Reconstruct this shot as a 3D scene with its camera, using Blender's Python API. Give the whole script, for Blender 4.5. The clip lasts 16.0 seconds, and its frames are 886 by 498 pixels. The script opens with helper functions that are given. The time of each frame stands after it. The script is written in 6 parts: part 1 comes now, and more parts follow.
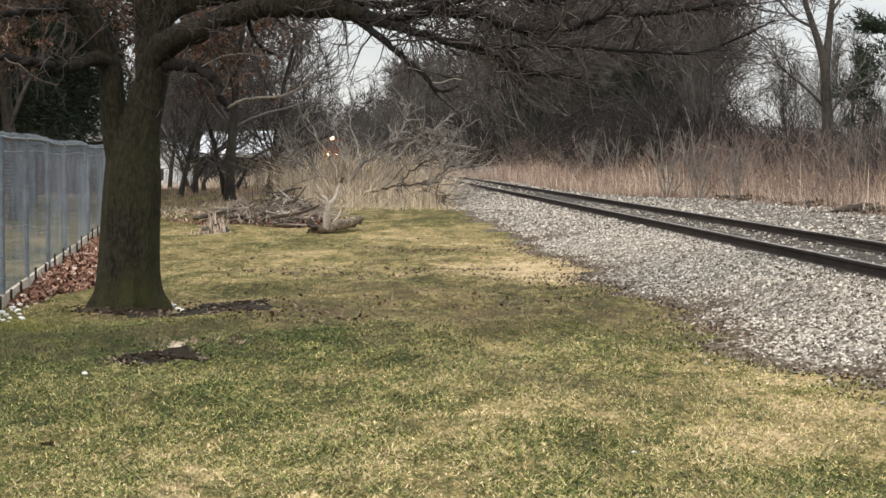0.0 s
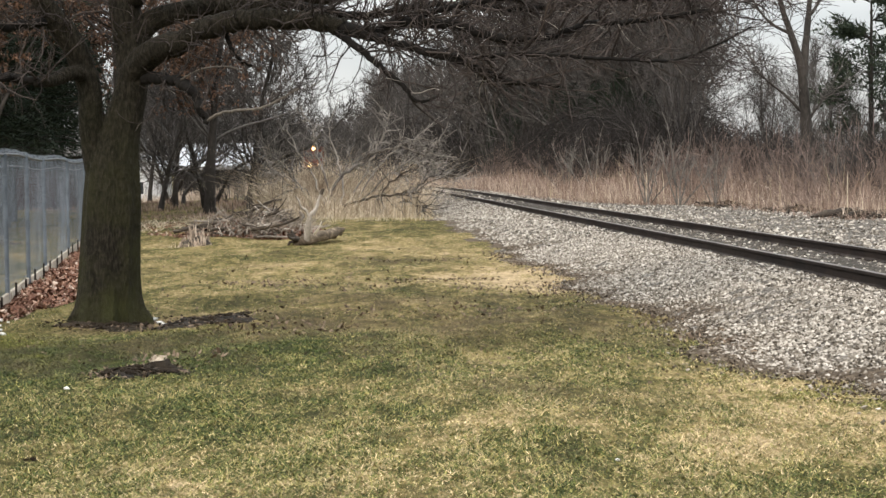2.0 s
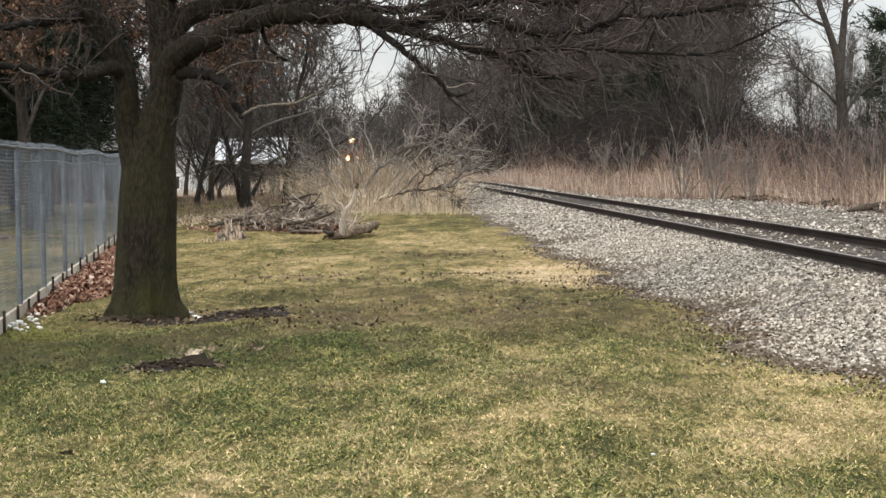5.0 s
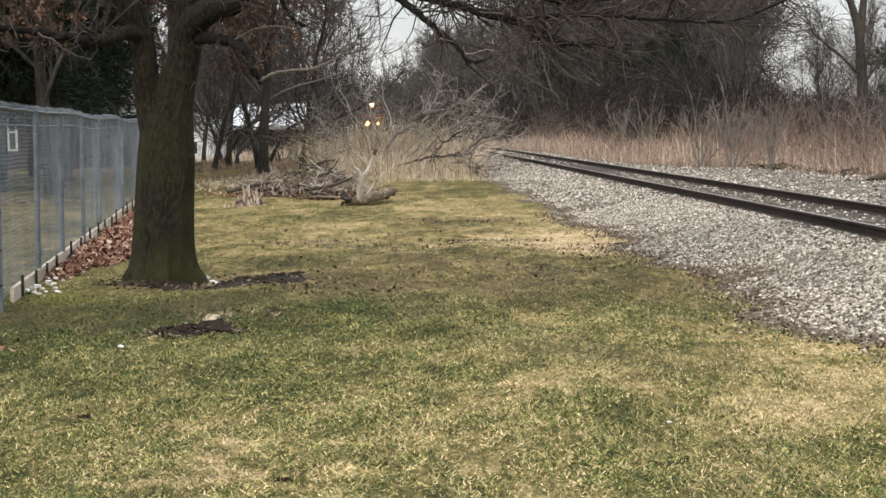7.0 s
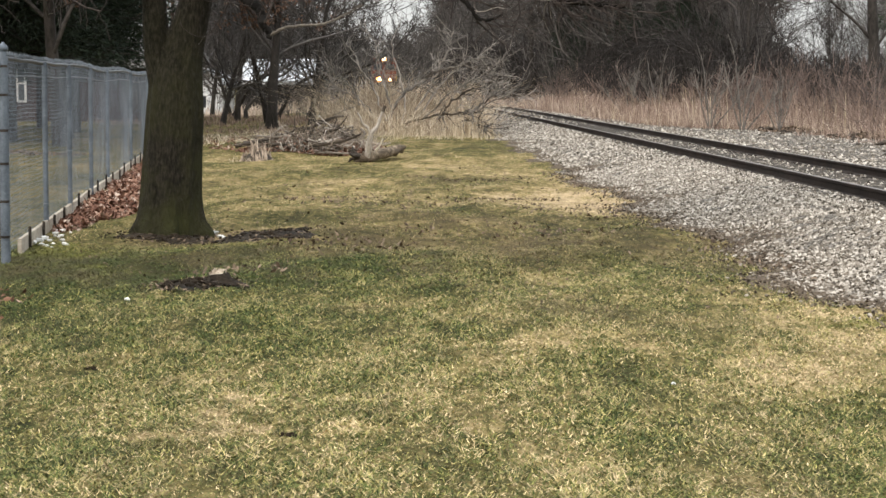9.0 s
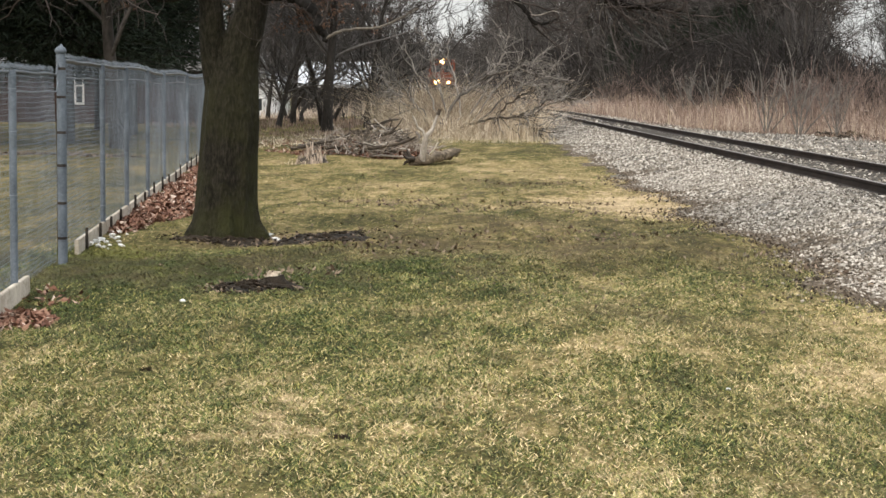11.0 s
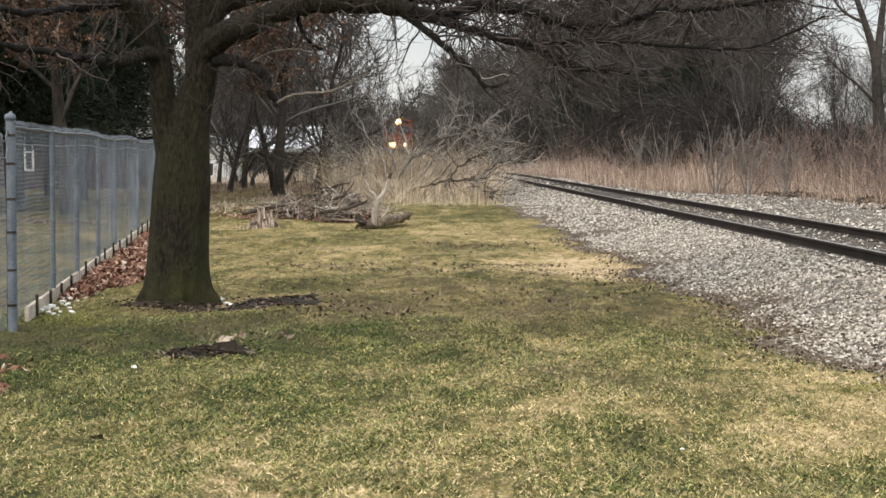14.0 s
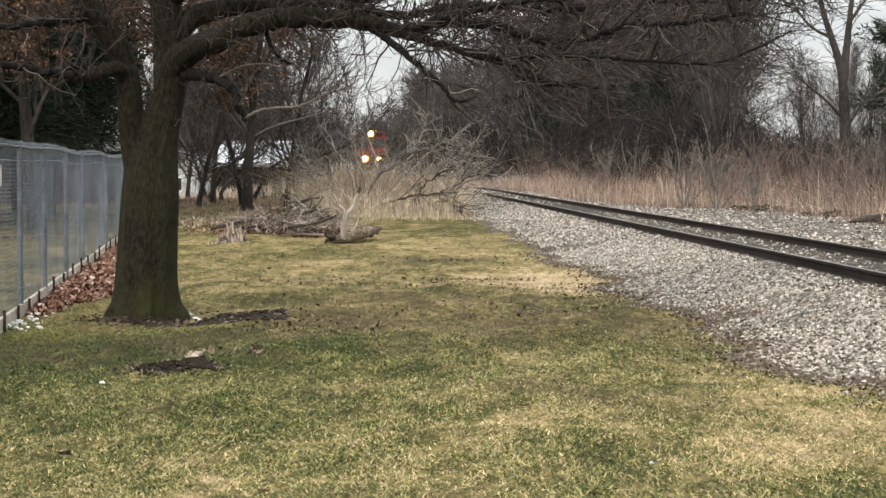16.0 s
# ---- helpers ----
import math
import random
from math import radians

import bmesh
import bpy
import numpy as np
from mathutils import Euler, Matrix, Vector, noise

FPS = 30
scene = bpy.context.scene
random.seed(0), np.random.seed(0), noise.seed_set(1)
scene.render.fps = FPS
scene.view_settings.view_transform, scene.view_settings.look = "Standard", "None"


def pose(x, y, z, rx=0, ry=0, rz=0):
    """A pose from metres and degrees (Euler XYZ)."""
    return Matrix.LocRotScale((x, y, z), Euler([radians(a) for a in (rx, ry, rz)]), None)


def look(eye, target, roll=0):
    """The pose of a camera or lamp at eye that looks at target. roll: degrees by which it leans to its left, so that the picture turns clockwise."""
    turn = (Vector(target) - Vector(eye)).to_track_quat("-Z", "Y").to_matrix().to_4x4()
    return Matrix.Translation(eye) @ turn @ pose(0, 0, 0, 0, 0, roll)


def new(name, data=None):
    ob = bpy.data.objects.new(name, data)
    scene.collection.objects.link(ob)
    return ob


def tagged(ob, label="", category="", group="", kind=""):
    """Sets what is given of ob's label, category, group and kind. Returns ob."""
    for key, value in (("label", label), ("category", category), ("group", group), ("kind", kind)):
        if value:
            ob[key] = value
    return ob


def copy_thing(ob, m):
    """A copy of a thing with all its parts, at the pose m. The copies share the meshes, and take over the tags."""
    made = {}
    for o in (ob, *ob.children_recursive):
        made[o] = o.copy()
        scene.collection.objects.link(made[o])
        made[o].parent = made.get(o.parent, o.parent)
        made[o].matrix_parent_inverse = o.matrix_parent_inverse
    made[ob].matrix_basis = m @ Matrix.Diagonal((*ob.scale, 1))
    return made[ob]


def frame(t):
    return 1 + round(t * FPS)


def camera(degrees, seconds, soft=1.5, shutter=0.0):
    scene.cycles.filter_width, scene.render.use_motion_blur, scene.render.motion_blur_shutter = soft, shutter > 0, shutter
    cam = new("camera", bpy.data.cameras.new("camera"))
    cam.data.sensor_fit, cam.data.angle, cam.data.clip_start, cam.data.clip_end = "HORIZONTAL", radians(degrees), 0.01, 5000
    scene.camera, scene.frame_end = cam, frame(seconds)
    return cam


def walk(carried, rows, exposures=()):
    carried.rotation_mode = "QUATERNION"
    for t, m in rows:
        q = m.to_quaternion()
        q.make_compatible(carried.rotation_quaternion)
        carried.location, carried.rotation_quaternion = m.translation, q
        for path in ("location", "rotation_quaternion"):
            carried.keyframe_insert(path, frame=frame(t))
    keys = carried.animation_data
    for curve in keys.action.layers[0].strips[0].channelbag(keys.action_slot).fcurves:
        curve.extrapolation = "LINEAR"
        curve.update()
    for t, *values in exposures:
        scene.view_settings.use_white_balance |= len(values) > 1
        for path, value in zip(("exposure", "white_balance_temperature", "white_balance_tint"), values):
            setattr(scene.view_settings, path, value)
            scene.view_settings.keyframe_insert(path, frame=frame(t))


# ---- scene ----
# camera: a hand-held telephoto view, turning on the spot
cam = camera(28.0, 16.0, soft=1.5)
EYE = 1.52
ROWS = [
    (0, 0.000, -2.913, 0.000),
    (0.5, -0.112, -2.763, 0.083),
    (1, 0.013, -2.357, 0.305),
    (1.5, 0.051, -2.046, 0.633),
    (2, -0.645, -2.593, 0.690),
    (2.5, -1.280, -3.065, 0.678),
    (3, -1.371, -3.169, 0.531),
    (3.5, -1.216, -2.845, 0.667),
    (4, -0.622, -2.522, 0.737),
    (6.5, 1.146, -3.619, 0.718),
    (7, 1.062, -3.835, 0.446),
    (7.5, 1.386, -3.862, 0.286),
    (8, 1.401, -4.871, 0.219),
    (8.5, 1.117, -5.618, -0.180),
    (9, 1.362, -5.191, -0.439),
    (9.2, 1.449, -4.996, -0.701),
    (11.3, 3.505, -5.148, -0.522),
    (11.5, 3.737, -5.361, -0.476),
    (12, 3.906, -5.443, -0.393),
    (12.5, 3.551, -4.941, 0.287),
    (13, 2.763, -3.783, 0.386),
    (13.5, 2.104, -2.976, -0.031),
    (14, 1.558, -3.056, -0.131),
    (14.5, 1.176, -2.524, 0.072),
    (15, 0.802, -2.003, 0.300),
    (15.5, 0.555, -2.132, 0.112),
    (16, 0.559, -2.589, -0.059),
]
walk(cam, [(t, pose(0, 0, EYE, 90 + pitch, roll, yaw)) for t, yaw, pitch, roll in ROWS])

# ---- light: a bright overcast winter sky, a faint veiled sun ----
world = bpy.data.worlds.new("overcast_sky")
scene.world = world
world.use_nodes = True
wn, wl = world.node_tree.nodes, world.node_tree.links
SUN_ELEVATION, SUN_TURN = 32, 205
sky = wn.new("ShaderNodeTexSky")
sky.sky_type, sky.sun_disc = "NISHITA", False
sky.sun_elevation, sky.sun_rotation = radians(SUN_ELEVATION), radians(SUN_TURN)
clouds = wn.new("ShaderNodeTexNoise")
clouds.inputs["Scale"].default_value, clouds.inputs["Detail"].default_value = 5.0, 6.0
coord, stretch = wn.new("ShaderNodeTexCoord"), wn.new("ShaderNodeMapping")
stretch.inputs["Scale"].default_value = (1, 1, 4)
ramp = wn.new("ShaderNodeValToRGB")
ramp.color_ramp.elements[0].position, ramp.color_ramp.elements[1].position = 0.35, 0.65
ramp.color_ramp.elements[0].color, ramp.color_ramp.elements[1].color = (6.72, 6.87, 7.0, 1), (8.72, 8.7, 8.62, 1)
veil = wn.new("ShaderNodeMixRGB")
veil.inputs["Fac"].default_value = 0.85
wl.new(coord.outputs["Generated"], stretch.inputs["Vector"])
wl.new(stretch.outputs["Vector"], clouds.inputs["Vector"])
wl.new(clouds.outputs["Fac"], ramp.inputs["Fac"])
wl.new(sky.outputs["Color"], veil.inputs["Color1"])
wl.new(ramp.outputs["Color"], veil.inputs["Color2"])
split, rise, dome = wn.new("ShaderNodeSeparateXYZ"), wn.new("ShaderNodeMath"), wn.new("ShaderNodeVectorMath")
rise.operation, dome.operation = "MULTIPLY_ADD", "SCALE"
rise.inputs[1].default_value, rise.inputs[2].default_value = 1.25, 0.5
wl.new(coord.outputs["Generated"], split.inputs[0])
wl.new(split.outputs["Z"], rise.inputs[0])
wl.new(veil.outputs["Color"], dome.inputs[0])
wl.new(rise.outputs[0], dome.inputs["Scale"])
wl.new(dome.outputs[0], wn["Background"].inputs["Color"])
wn["Background"].inputs["Strength"].default_value = 0.15

sun_data = bpy.data.lights.new("sun", "SUN")
sun_data.energy, sun_data.angle, sun_data.color = 1.5, radians(16), (1.0, 0.9, 0.79)
sun = new("sun", sun_data)
a, e = radians(SUN_TURN), radians(SUN_ELEVATION)
sun.matrix_world = look((0, 0, 30), (-20 * math.sin(a) * math.cos(e), -20 * math.cos(a) * math.cos(e), 30 - 20 * math.sin(e)))
scene.view_settings.exposure = 0.37


# ---- materials ----
def nodes_of(name):
    m = bpy.data.materials.new(name)
    m.use_nodes = True
    return m, m.node_tree.nodes, m.node_tree.links, m.node_tree.nodes["Principled BSDF"]


def ramp_node(n, stops):
    r = n.new("ShaderNodeValToRGB")
    while len(r.color_ramp.elements) < len(stops):
        r.color_ramp.elements.new(0.5)
    for el, (p, c) in zip(r.color_ramp.elements, stops):
        el.position, el.color = p, (*c, 1)
    return r


def noise_node(n, l, vector, scale, detail=4.0, rough=0.6):
    t = n.new("ShaderNodeTexNoise")
    t.inputs["Scale"].default_value, t.inputs["Detail"].default_value, t.inputs["Roughness"].default_value = scale, detail, rough
    l.new(vector, t.inputs["Vector"])
    return t.outputs["Fac"]


def math_node(n, l, op, a, b, clamp=False):
    m = n.new("ShaderNodeMath")
    m.operation, m.use_clamp = op, clamp
    for s, v in zip(m.inputs, (a, b)):
        if isinstance(v, (int, float)):
            s.default_value = v
        else:
            l.new(v, s)
    return m.outputs[0]


def mix_node(n, l, fac, a, b, blend="MIX"):
    m = n.new("ShaderNodeMixRGB")
    m.blend_type = blend
    for s, v in zip(m.inputs, (fac, a, b)):
        if isinstance(v, tuple):
            s.default_value = (*v, 1)
        elif isinstance(v, (int, float)):
            s.default_value = v
        else:
            l.new(v, s)
    return m.outputs[0]


def surface(name, dark, light, scale=4.0, fine=40.0, rough=0.85, metal=0.0, bump=0.3, stretch_z=1.0, island=False, spread=0.25, third=None, lift=0.01):
    """Two colours mixed by coarse and fine noise, with relief, and a brightness that differs from piece to piece."""
    m, n, l, b = nodes_of(name)
    tc, mp = n.new("ShaderNodeTexCoord"), n.new("ShaderNodeMapping")
    mp.inputs["Scale"].default_value = (1, 1, stretch_z)
    l.new(tc.outputs["Object"], mp.inputs["Vector"])
    big, small = noise_node(n, l, mp.outputs["Vector"], scale), noise_node(n, l, mp.outputs["Vector"], fine, 3.0)
    mixed = math_node(n, l, "ADD", math_node(n, l, "MULTIPLY", big, 0.6), math_node(n, l, "MULTIPLY", small, 0.4))
    stops = [(0.36, dark), (0.62, light)]
    if third:
        stops = [(0.34, dark), (0.5, light), (0.64, third)]
    r = ramp_node(n, stops)
    l.new(mixed, r.inputs["Fac"])
    src = n.new("ShaderNodeNewGeometry").outputs["Random Per Island"] if island else n.new("ShaderNodeObjectInfo").outputs["Random"]
    k = math_node(n, l, "ADD", math_node(n, l, "MULTIPLY", src, 2 * spread), 1 - spread)
    hsv = n.new("ShaderNodeHueSaturation")
    l.new(r.outputs["Color"], hsv.inputs["Color"])
    l.new(k, hsv.inputs["Value"])
    l.new(hsv.outputs["Color"], b.inputs["Base Color"])
    b.inputs["Roughness"].default_value, b.inputs["Metallic"].default_value = rough, metal
    b.inputs["Specular IOR Level"].default_value = 0.25
    if bump:
        bp = n.new("ShaderNodeBump")
        bp.inputs["Strength"].default_value, bp.inputs["Distance"].default_value = bump, lift
        l.new(mixed, bp.inputs["Height"])
        l.new(bp.outputs["Normal"], b.inputs["Normal"])
    return m


def lawn_colour(n, l):
    """Winter lawn: green and straw in drifts, with bleached and mossy places and painted tree shade."""
    pos = n.new("ShaderNodeNewGeometry").outputs["Position"]
    mp = n.new("ShaderNodeMapping")
    mp.inputs["Scale"].default_value = (1.0, 0.36, 1.0)
    l.new(pos, mp.inputs["Vector"])
    v = mp.outputs["Vector"]
    f = math_node(n, l, "MULTIPLY", noise_node(n, l, v, 0.55, 4.0, 0.6), 0.6)
    f = math_node(n, l, "ADD", f, math_node(n, l, "MULTIPLY", noise_node(n, l, v, 2.2, 4.0, 0.65), 0.62))
    f = math_node(n, l, "ADD", f, math_node(n, l, "MULTIPLY", noise_node(n, l, v, 11.0, 3.0), 0.62))
    f = math_node(n, l, "ADD", f, math_node(n, l, "MULTIPLY", noise_node(n, l, v, 30.0, 2.0), 0.5))
    f = math_node(n, l, "SUBTRACT", f, 0.67)
    ragged = n.new("ShaderNodeTexNoise")
    ragged.inputs["Scale"].default_value, ragged.inputs["Detail"].default_value = 1.5, 6.0
    l.new(pos, ragged.inputs["Vector"])
    push, shifted = n.new("ShaderNodeVectorMath"), n.new("ShaderNodeVectorMath")
    push.operation, shifted.operation = "SCALE", "ADD"
    push.inputs["Scale"].default_value = 3.4
    l.new(ragged.outputs["Color"], push.inputs[0])
    l.new(pos, shifted.inputs[0])
    l.new(push.outputs[0], shifted.inputs[1])

    def add_patches(value, patches):
        for x, y, rx, ry, amount in patches:
            sep, sc, ln = n.new("ShaderNodeVectorMath"), n.new("ShaderNodeVectorMath"), n.new("ShaderNodeVectorMath")
            sep.operation, sc.operation, ln.operation = "SUBTRACT", "MULTIPLY", "LENGTH"
            l.new(shifted.outputs[0], sep.inputs[0])
            sep.inputs[1].default_value = (x + 1.7, y + 1.7, 0)
            l.new(sep.outputs[0], sc.inputs[0])
            sc.inputs[1].default_value = (1 / rx, 1 / ry, 0)
            l.new(sc.outputs[0], ln.inputs[0])
            g = math_node(n, l, "SUBTRACT", 1.0, ln.outputs["Value"], True)
            value = math_node(n, l, "ADD", value, math_node(n, l, "MULTIPLY", g, amount))
        return value
    f = add_patches(f, LAWN_PATCHES)
    brown = math_node(n, l, "MULTIPLY", math_node(n, l, "SUBTRACT", noise_node(n, l, v, 1.3, 5.0, 0.7), 0.5), 3.2)
    brown = add_patches(brown, BROWN_PATCHES)
    brown = math_node(n, l, "MULTIPLY", brown, 1.0, True)
    moss = math_node(n, l, "MULTIPLY", math_node(n, l, "SUBTRACT", noise_node(n, l, v, 3.0, 4.0, 0.7), 0.62), 1.5)
    moss = math_node(n, l, "MULTIPLY", add_patches(moss, MOSS_PATCHES), 0.85, True)
    return f, v, brown, moss


# bleached (plus) and green, partly tree-shaded (minus) places on the lawn: x, y, half sizes, strength
LAWN_PATCHES = [
    (1.3, 24.4, 2.0, 3.4, 0.42), (1.5, 23.2, 1.3, 1.6, 0.2), (1.0, 27.0, 2.0, 2.2, 0.16), (-0.9, 25.6, 2.0, 1.6, 0.02), (-1.3, 28.5, 2.6, 2.4, 0.06),
    # around (-2.5, 14.5) the tree crown's shade is painted in as darker, mossy green
    (2.6, 10.0, 1.6, 1.6, 0.34), (0.75, 10.4, 0.7, 0.7, 0.25), (0.3, 15.6, 3.0, 2.8, -0.1), (-2.6, 15.0, 2.8, 2.6, -0.34),
    (-1.5, 11.0, 1.5, 1.2, -0.12), (-2.4, 14.0, 2.6, 2.6, -0.22), (-1.0, 13.2, 2.2, 1.8, -0.06), (-1.05, 8.2, 0.5, 0.4, 0.33), (-2.2, 11.2, 1.6, 1.6, -0.16), (1.9, 8.9, 1.0, 1.0, 0.14), (2.3, 12.2, 0.9, 1.6, 0.14), (2.2, 15.6, 0.9, 2.0, -0.1), (-1.0, 39.0, 4.5, 10.0, 0.08), (-4.0, 37.0, 3.5, 4.5, 0.1), (-2.0, 23.5, 2.2, 3.0, 0.16), (-3.2, 27.0, 2.4, 3.5, 0.14), (-3.6, 14.6, 1.5, 2.8, -0.26), (-3.3, 12.0, 1.1, 1.6, -0.14),
    (1.0, 8.0, 1.6, 0.9, -0.03), (-0.4, 34.0, 1.6, 6.0, 0.1), (1.3, 31.0, 1.6, 3.0, 0.2), (0.2, 47.0, 1.5, 6.0, -0.14),
]

# worn places where brown thatch shows: x, y, half sizes, strength
BROWN_PATCHES = [
    (-1.0, 17.5, 3.0, 3.5, 0.9), (-3.3, 15.5, 1.6, 2.6, 0.4), (1.6, 17.0, 2.4, 2.8, 0.7), (-0.3, 20.6, 2.6, 1.3, 0.5),
    (0.6, 12.0, 1.6, 1.6, 0.5), (-3.6, 13.6, 1.0, 1.2, 0.35), (-3.9, 15.4, 1.1, 1.6, 0.35), (-4.4, 31.0, 2.0, 1.2, 0.2), (1.6, 20.8, 1.5, 1.0, 0.5), (-0.5, 30.0, 2.0, 2.0, 0.5),
]

# yellow-green moss in the short grass: x, y, half sizes, strength
MOSS_PATCHES = [
    (-3.9, 16.2, 0.9, 1.3, 1.1), (-2.7, 17.2, 0.9, 0.6, 0.9), (-1.7, 20.0, 0.8, 0.8, 0.7), (-3.9, 19.6, 0.5, 0.9, 0.9), (3.0, 11.8, 0.7, 0.8, 0.9),
    (-3.2, 14.8, 0.7, 0.7, 0.6), (-3.6, 33.0, 1.4, 1.6, 0.5),
]


def lawn_ground():
    m, n, l, b = nodes_of("lawn_soil_and_thatch")
    f, v, brown, moss = lawn_colour(n, l)
    r = ramp_node(n, [(0.3, (0.03, 0.032, 0.009)), (0.48, (0.095, 0.083, 0.027)), (0.66, (0.24, 0.185, 0.08)), (0.9, (0.47, 0.355, 0.21))])
    l.new(f, r.inputs["Fac"])
    base = mix_node(n, l, math_node(n, l, "MULTIPLY", brown, 0.6), r.outputs["Color"], (0.1, 0.072, 0.04))
    base = mix_node(n, l, moss, base, (0.085, 0.08, 0.016))
    fine = noise_node(n, l, v, 60.0, 4.0, 0.7)
    mid = noise_node(n, l, v, 6.0, 5.0, 0.75)
    k = math_node(n, l, "ADD", math_node(n, l, "MULTIPLY", fine, 0.9), math_node(n, l, "MULTIPLY", mid, 1.5))
    hsv = n.new("ShaderNodeHueSaturation")
    l.new(base, hsv.inputs["Color"])
    l.new(math_node(n, l, "SUBTRACT", k, 0.2), hsv.inputs["Value"])
    l.new(hsv.outputs["Color"], b.inputs["Base Color"])
    b.inputs["Roughness"].default_value, b.inputs["Specular IOR Level"].default_value = 0.95, 0.1
    bp = n.new("ShaderNodeBump")
    bp.inputs["Strength"].default_value, bp.inputs["Distance"].default_value = 0.7, 0.03
    l.new(k, bp.inputs["Height"])
    l.new(bp.outputs["Normal"], b.inputs["Normal"])
    return m


def lawn_blades(name, contrast):
    m, n, l, b = nodes_of(name)
    f, v, brown, moss = lawn_colour(n, l)
    rnd = n.new("ShaderNodeNewGeometry").outputs["Random Per Island"]
    f = math_node(n, l, "ADD", f, math_node(n, l, "MULTIPLY", math_node(n, l, "SUBTRACT", rnd, 0.5), 0.85))
    r = ramp_node(n, [(0.16, (0.045, 0.066, 0.016)), (0.42, (0.14, 0.163, 0.044)), (0.62, (0.34, 0.295, 0.1)), (0.9, (0.62, 0.485, 0.29))])
    l.new(f, r.inputs["Fac"])
    hsv = n.new("ShaderNodeHueSaturation")
    worn = mix_node(n, l, math_node(n, l, "MULTIPLY", brown, 0.62), r.outputs["Color"], (0.185, 0.14, 0.075))
    l.new(mix_node(n, l, math_node(n, l, "MULTIPLY", moss, 0.8), worn, (0.19, 0.185, 0.035)), hsv.inputs["Color"])
    other = math_node(n, l, "FRACT", math_node(n, l, "MULTIPLY", rnd, 37.0), 0.0)
    clump = math_node(n, l, "ADD", math_node(n, l, "MULTIPLY", noise_node(n, l, v, 8.0, 5.0, 0.75), 1.7), 0.15)
    own = math_node(n, l, "ADD", math_node(n, l, "MULTIPLY", other, contrast), 1.0 - contrast / 2)
    l.new(math_node(n, l, "MULTIPLY", own, clump), hsv.inputs["Value"])
    l.new(hsv.outputs["Color"], b.inputs["Base Color"])
    b.inputs["Roughness"].default_value, b.inputs["Specular IOR Level"].default_value = 0.7, 0.2
    return m


def leafy(name, stops, rough=0.8):
    """Loose leaves or needles: each piece takes its own colour from the stops."""
    m, n, l, b = nodes_of(name)
    rnd = n.new("ShaderNodeNewGeometry").outputs["Random Per Island"]
    r = ramp_node(n, stops)
    l.new(rnd, r.inputs["Fac"])
    tc = n.new("ShaderNodeTexCoord")
    f = noise_node(n, l, tc.outputs["Object"], 1.2)
    hsv = n.new("ShaderNodeHueSaturation")
    l.new(r.outputs["Color"], hsv.inputs["Color"])
    l.new(math_node(n, l, "ADD", math_node(n, l, "MULTIPLY", f, 0.8), 0.6), hsv.inputs["Value"])
    l.new(hsv.outputs["Color"], b.inputs["Base Color"])
    b.inputs["Roughness"].default_value, b.inputs["Specular IOR Level"].default_value = rough, 0.2
    return m


def glowing(name, colour, strength):
    m, n, l, b = nodes_of(name)
    b.inputs["Base Color"].default_value = (*colour, 1)
    b.inputs["Emission Color"].default_value = (*colour, 1)
    b.inputs["Emission Strength"].default_value = strength
    return m


def gravel(name, scale, shade=1.0):
    """Crushed stone: packed cells, each of its own grey, with dark gaps."""
    m, n, l, b = nodes_of(name)
    tc = n.new("ShaderNodeTexCoord")
    vo = n.new("ShaderNodeTexVoronoi")
    vo.inputs["Scale"].default_value = scale
    l.new(tc.outputs["Object"], vo.inputs["Vector"])
    sep = n.new("ShaderNodeSeparateColor")
    l.new(vo.outputs["Color"], sep.inputs["Color"])
    r = ramp_node(n, [(0.0, (0.03, 0.026, 0.022)), (0.35, (0.15, 0.135, 0.118)), (0.75, (0.34, 0.315, 0.28)), (1.0, (0.6, 0.57, 0.52))])
    l.new(sep.outputs[0], r.inputs["Fac"])
    gap = math_node(n, l, "MULTIPLY", vo.outputs["Distance"], 0.95, True)
    dirt = noise_node(n, l, tc.outputs["Object"], 0.9)
    tone = n.new("ShaderNodeHueSaturation")
    tone.inputs["Value"].default_value = shade
    l.new(r.outputs["Color"], tone.inputs["Color"])
    c = mix_node(n, l, gap, tone.outputs["Color"], (0.04, 0.034, 0.027))
    c = mix_node(n, l, math_node(n, l, "MULTIPLY", dirt, 0.5), c, (0.1, 0.085, 0.065))
    l.new(c, b.inputs["Base Color"])
    b.inputs["Roughness"].default_value, b.inputs["Specular IOR Level"].default_value = 0.95, 0.15
    bp = n.new("ShaderNodeBump")
    bp.inputs["Strength"].default_value, bp.inputs["Distance"].default_value = 1.0, 0.03
    l.new(math_node(n, l, "SUBTRACT", 1.0, vo.outputs["Distance"]), bp.inputs["Height"])
    l.new(bp.outputs["Normal"], b.inputs["Normal"])
    return m


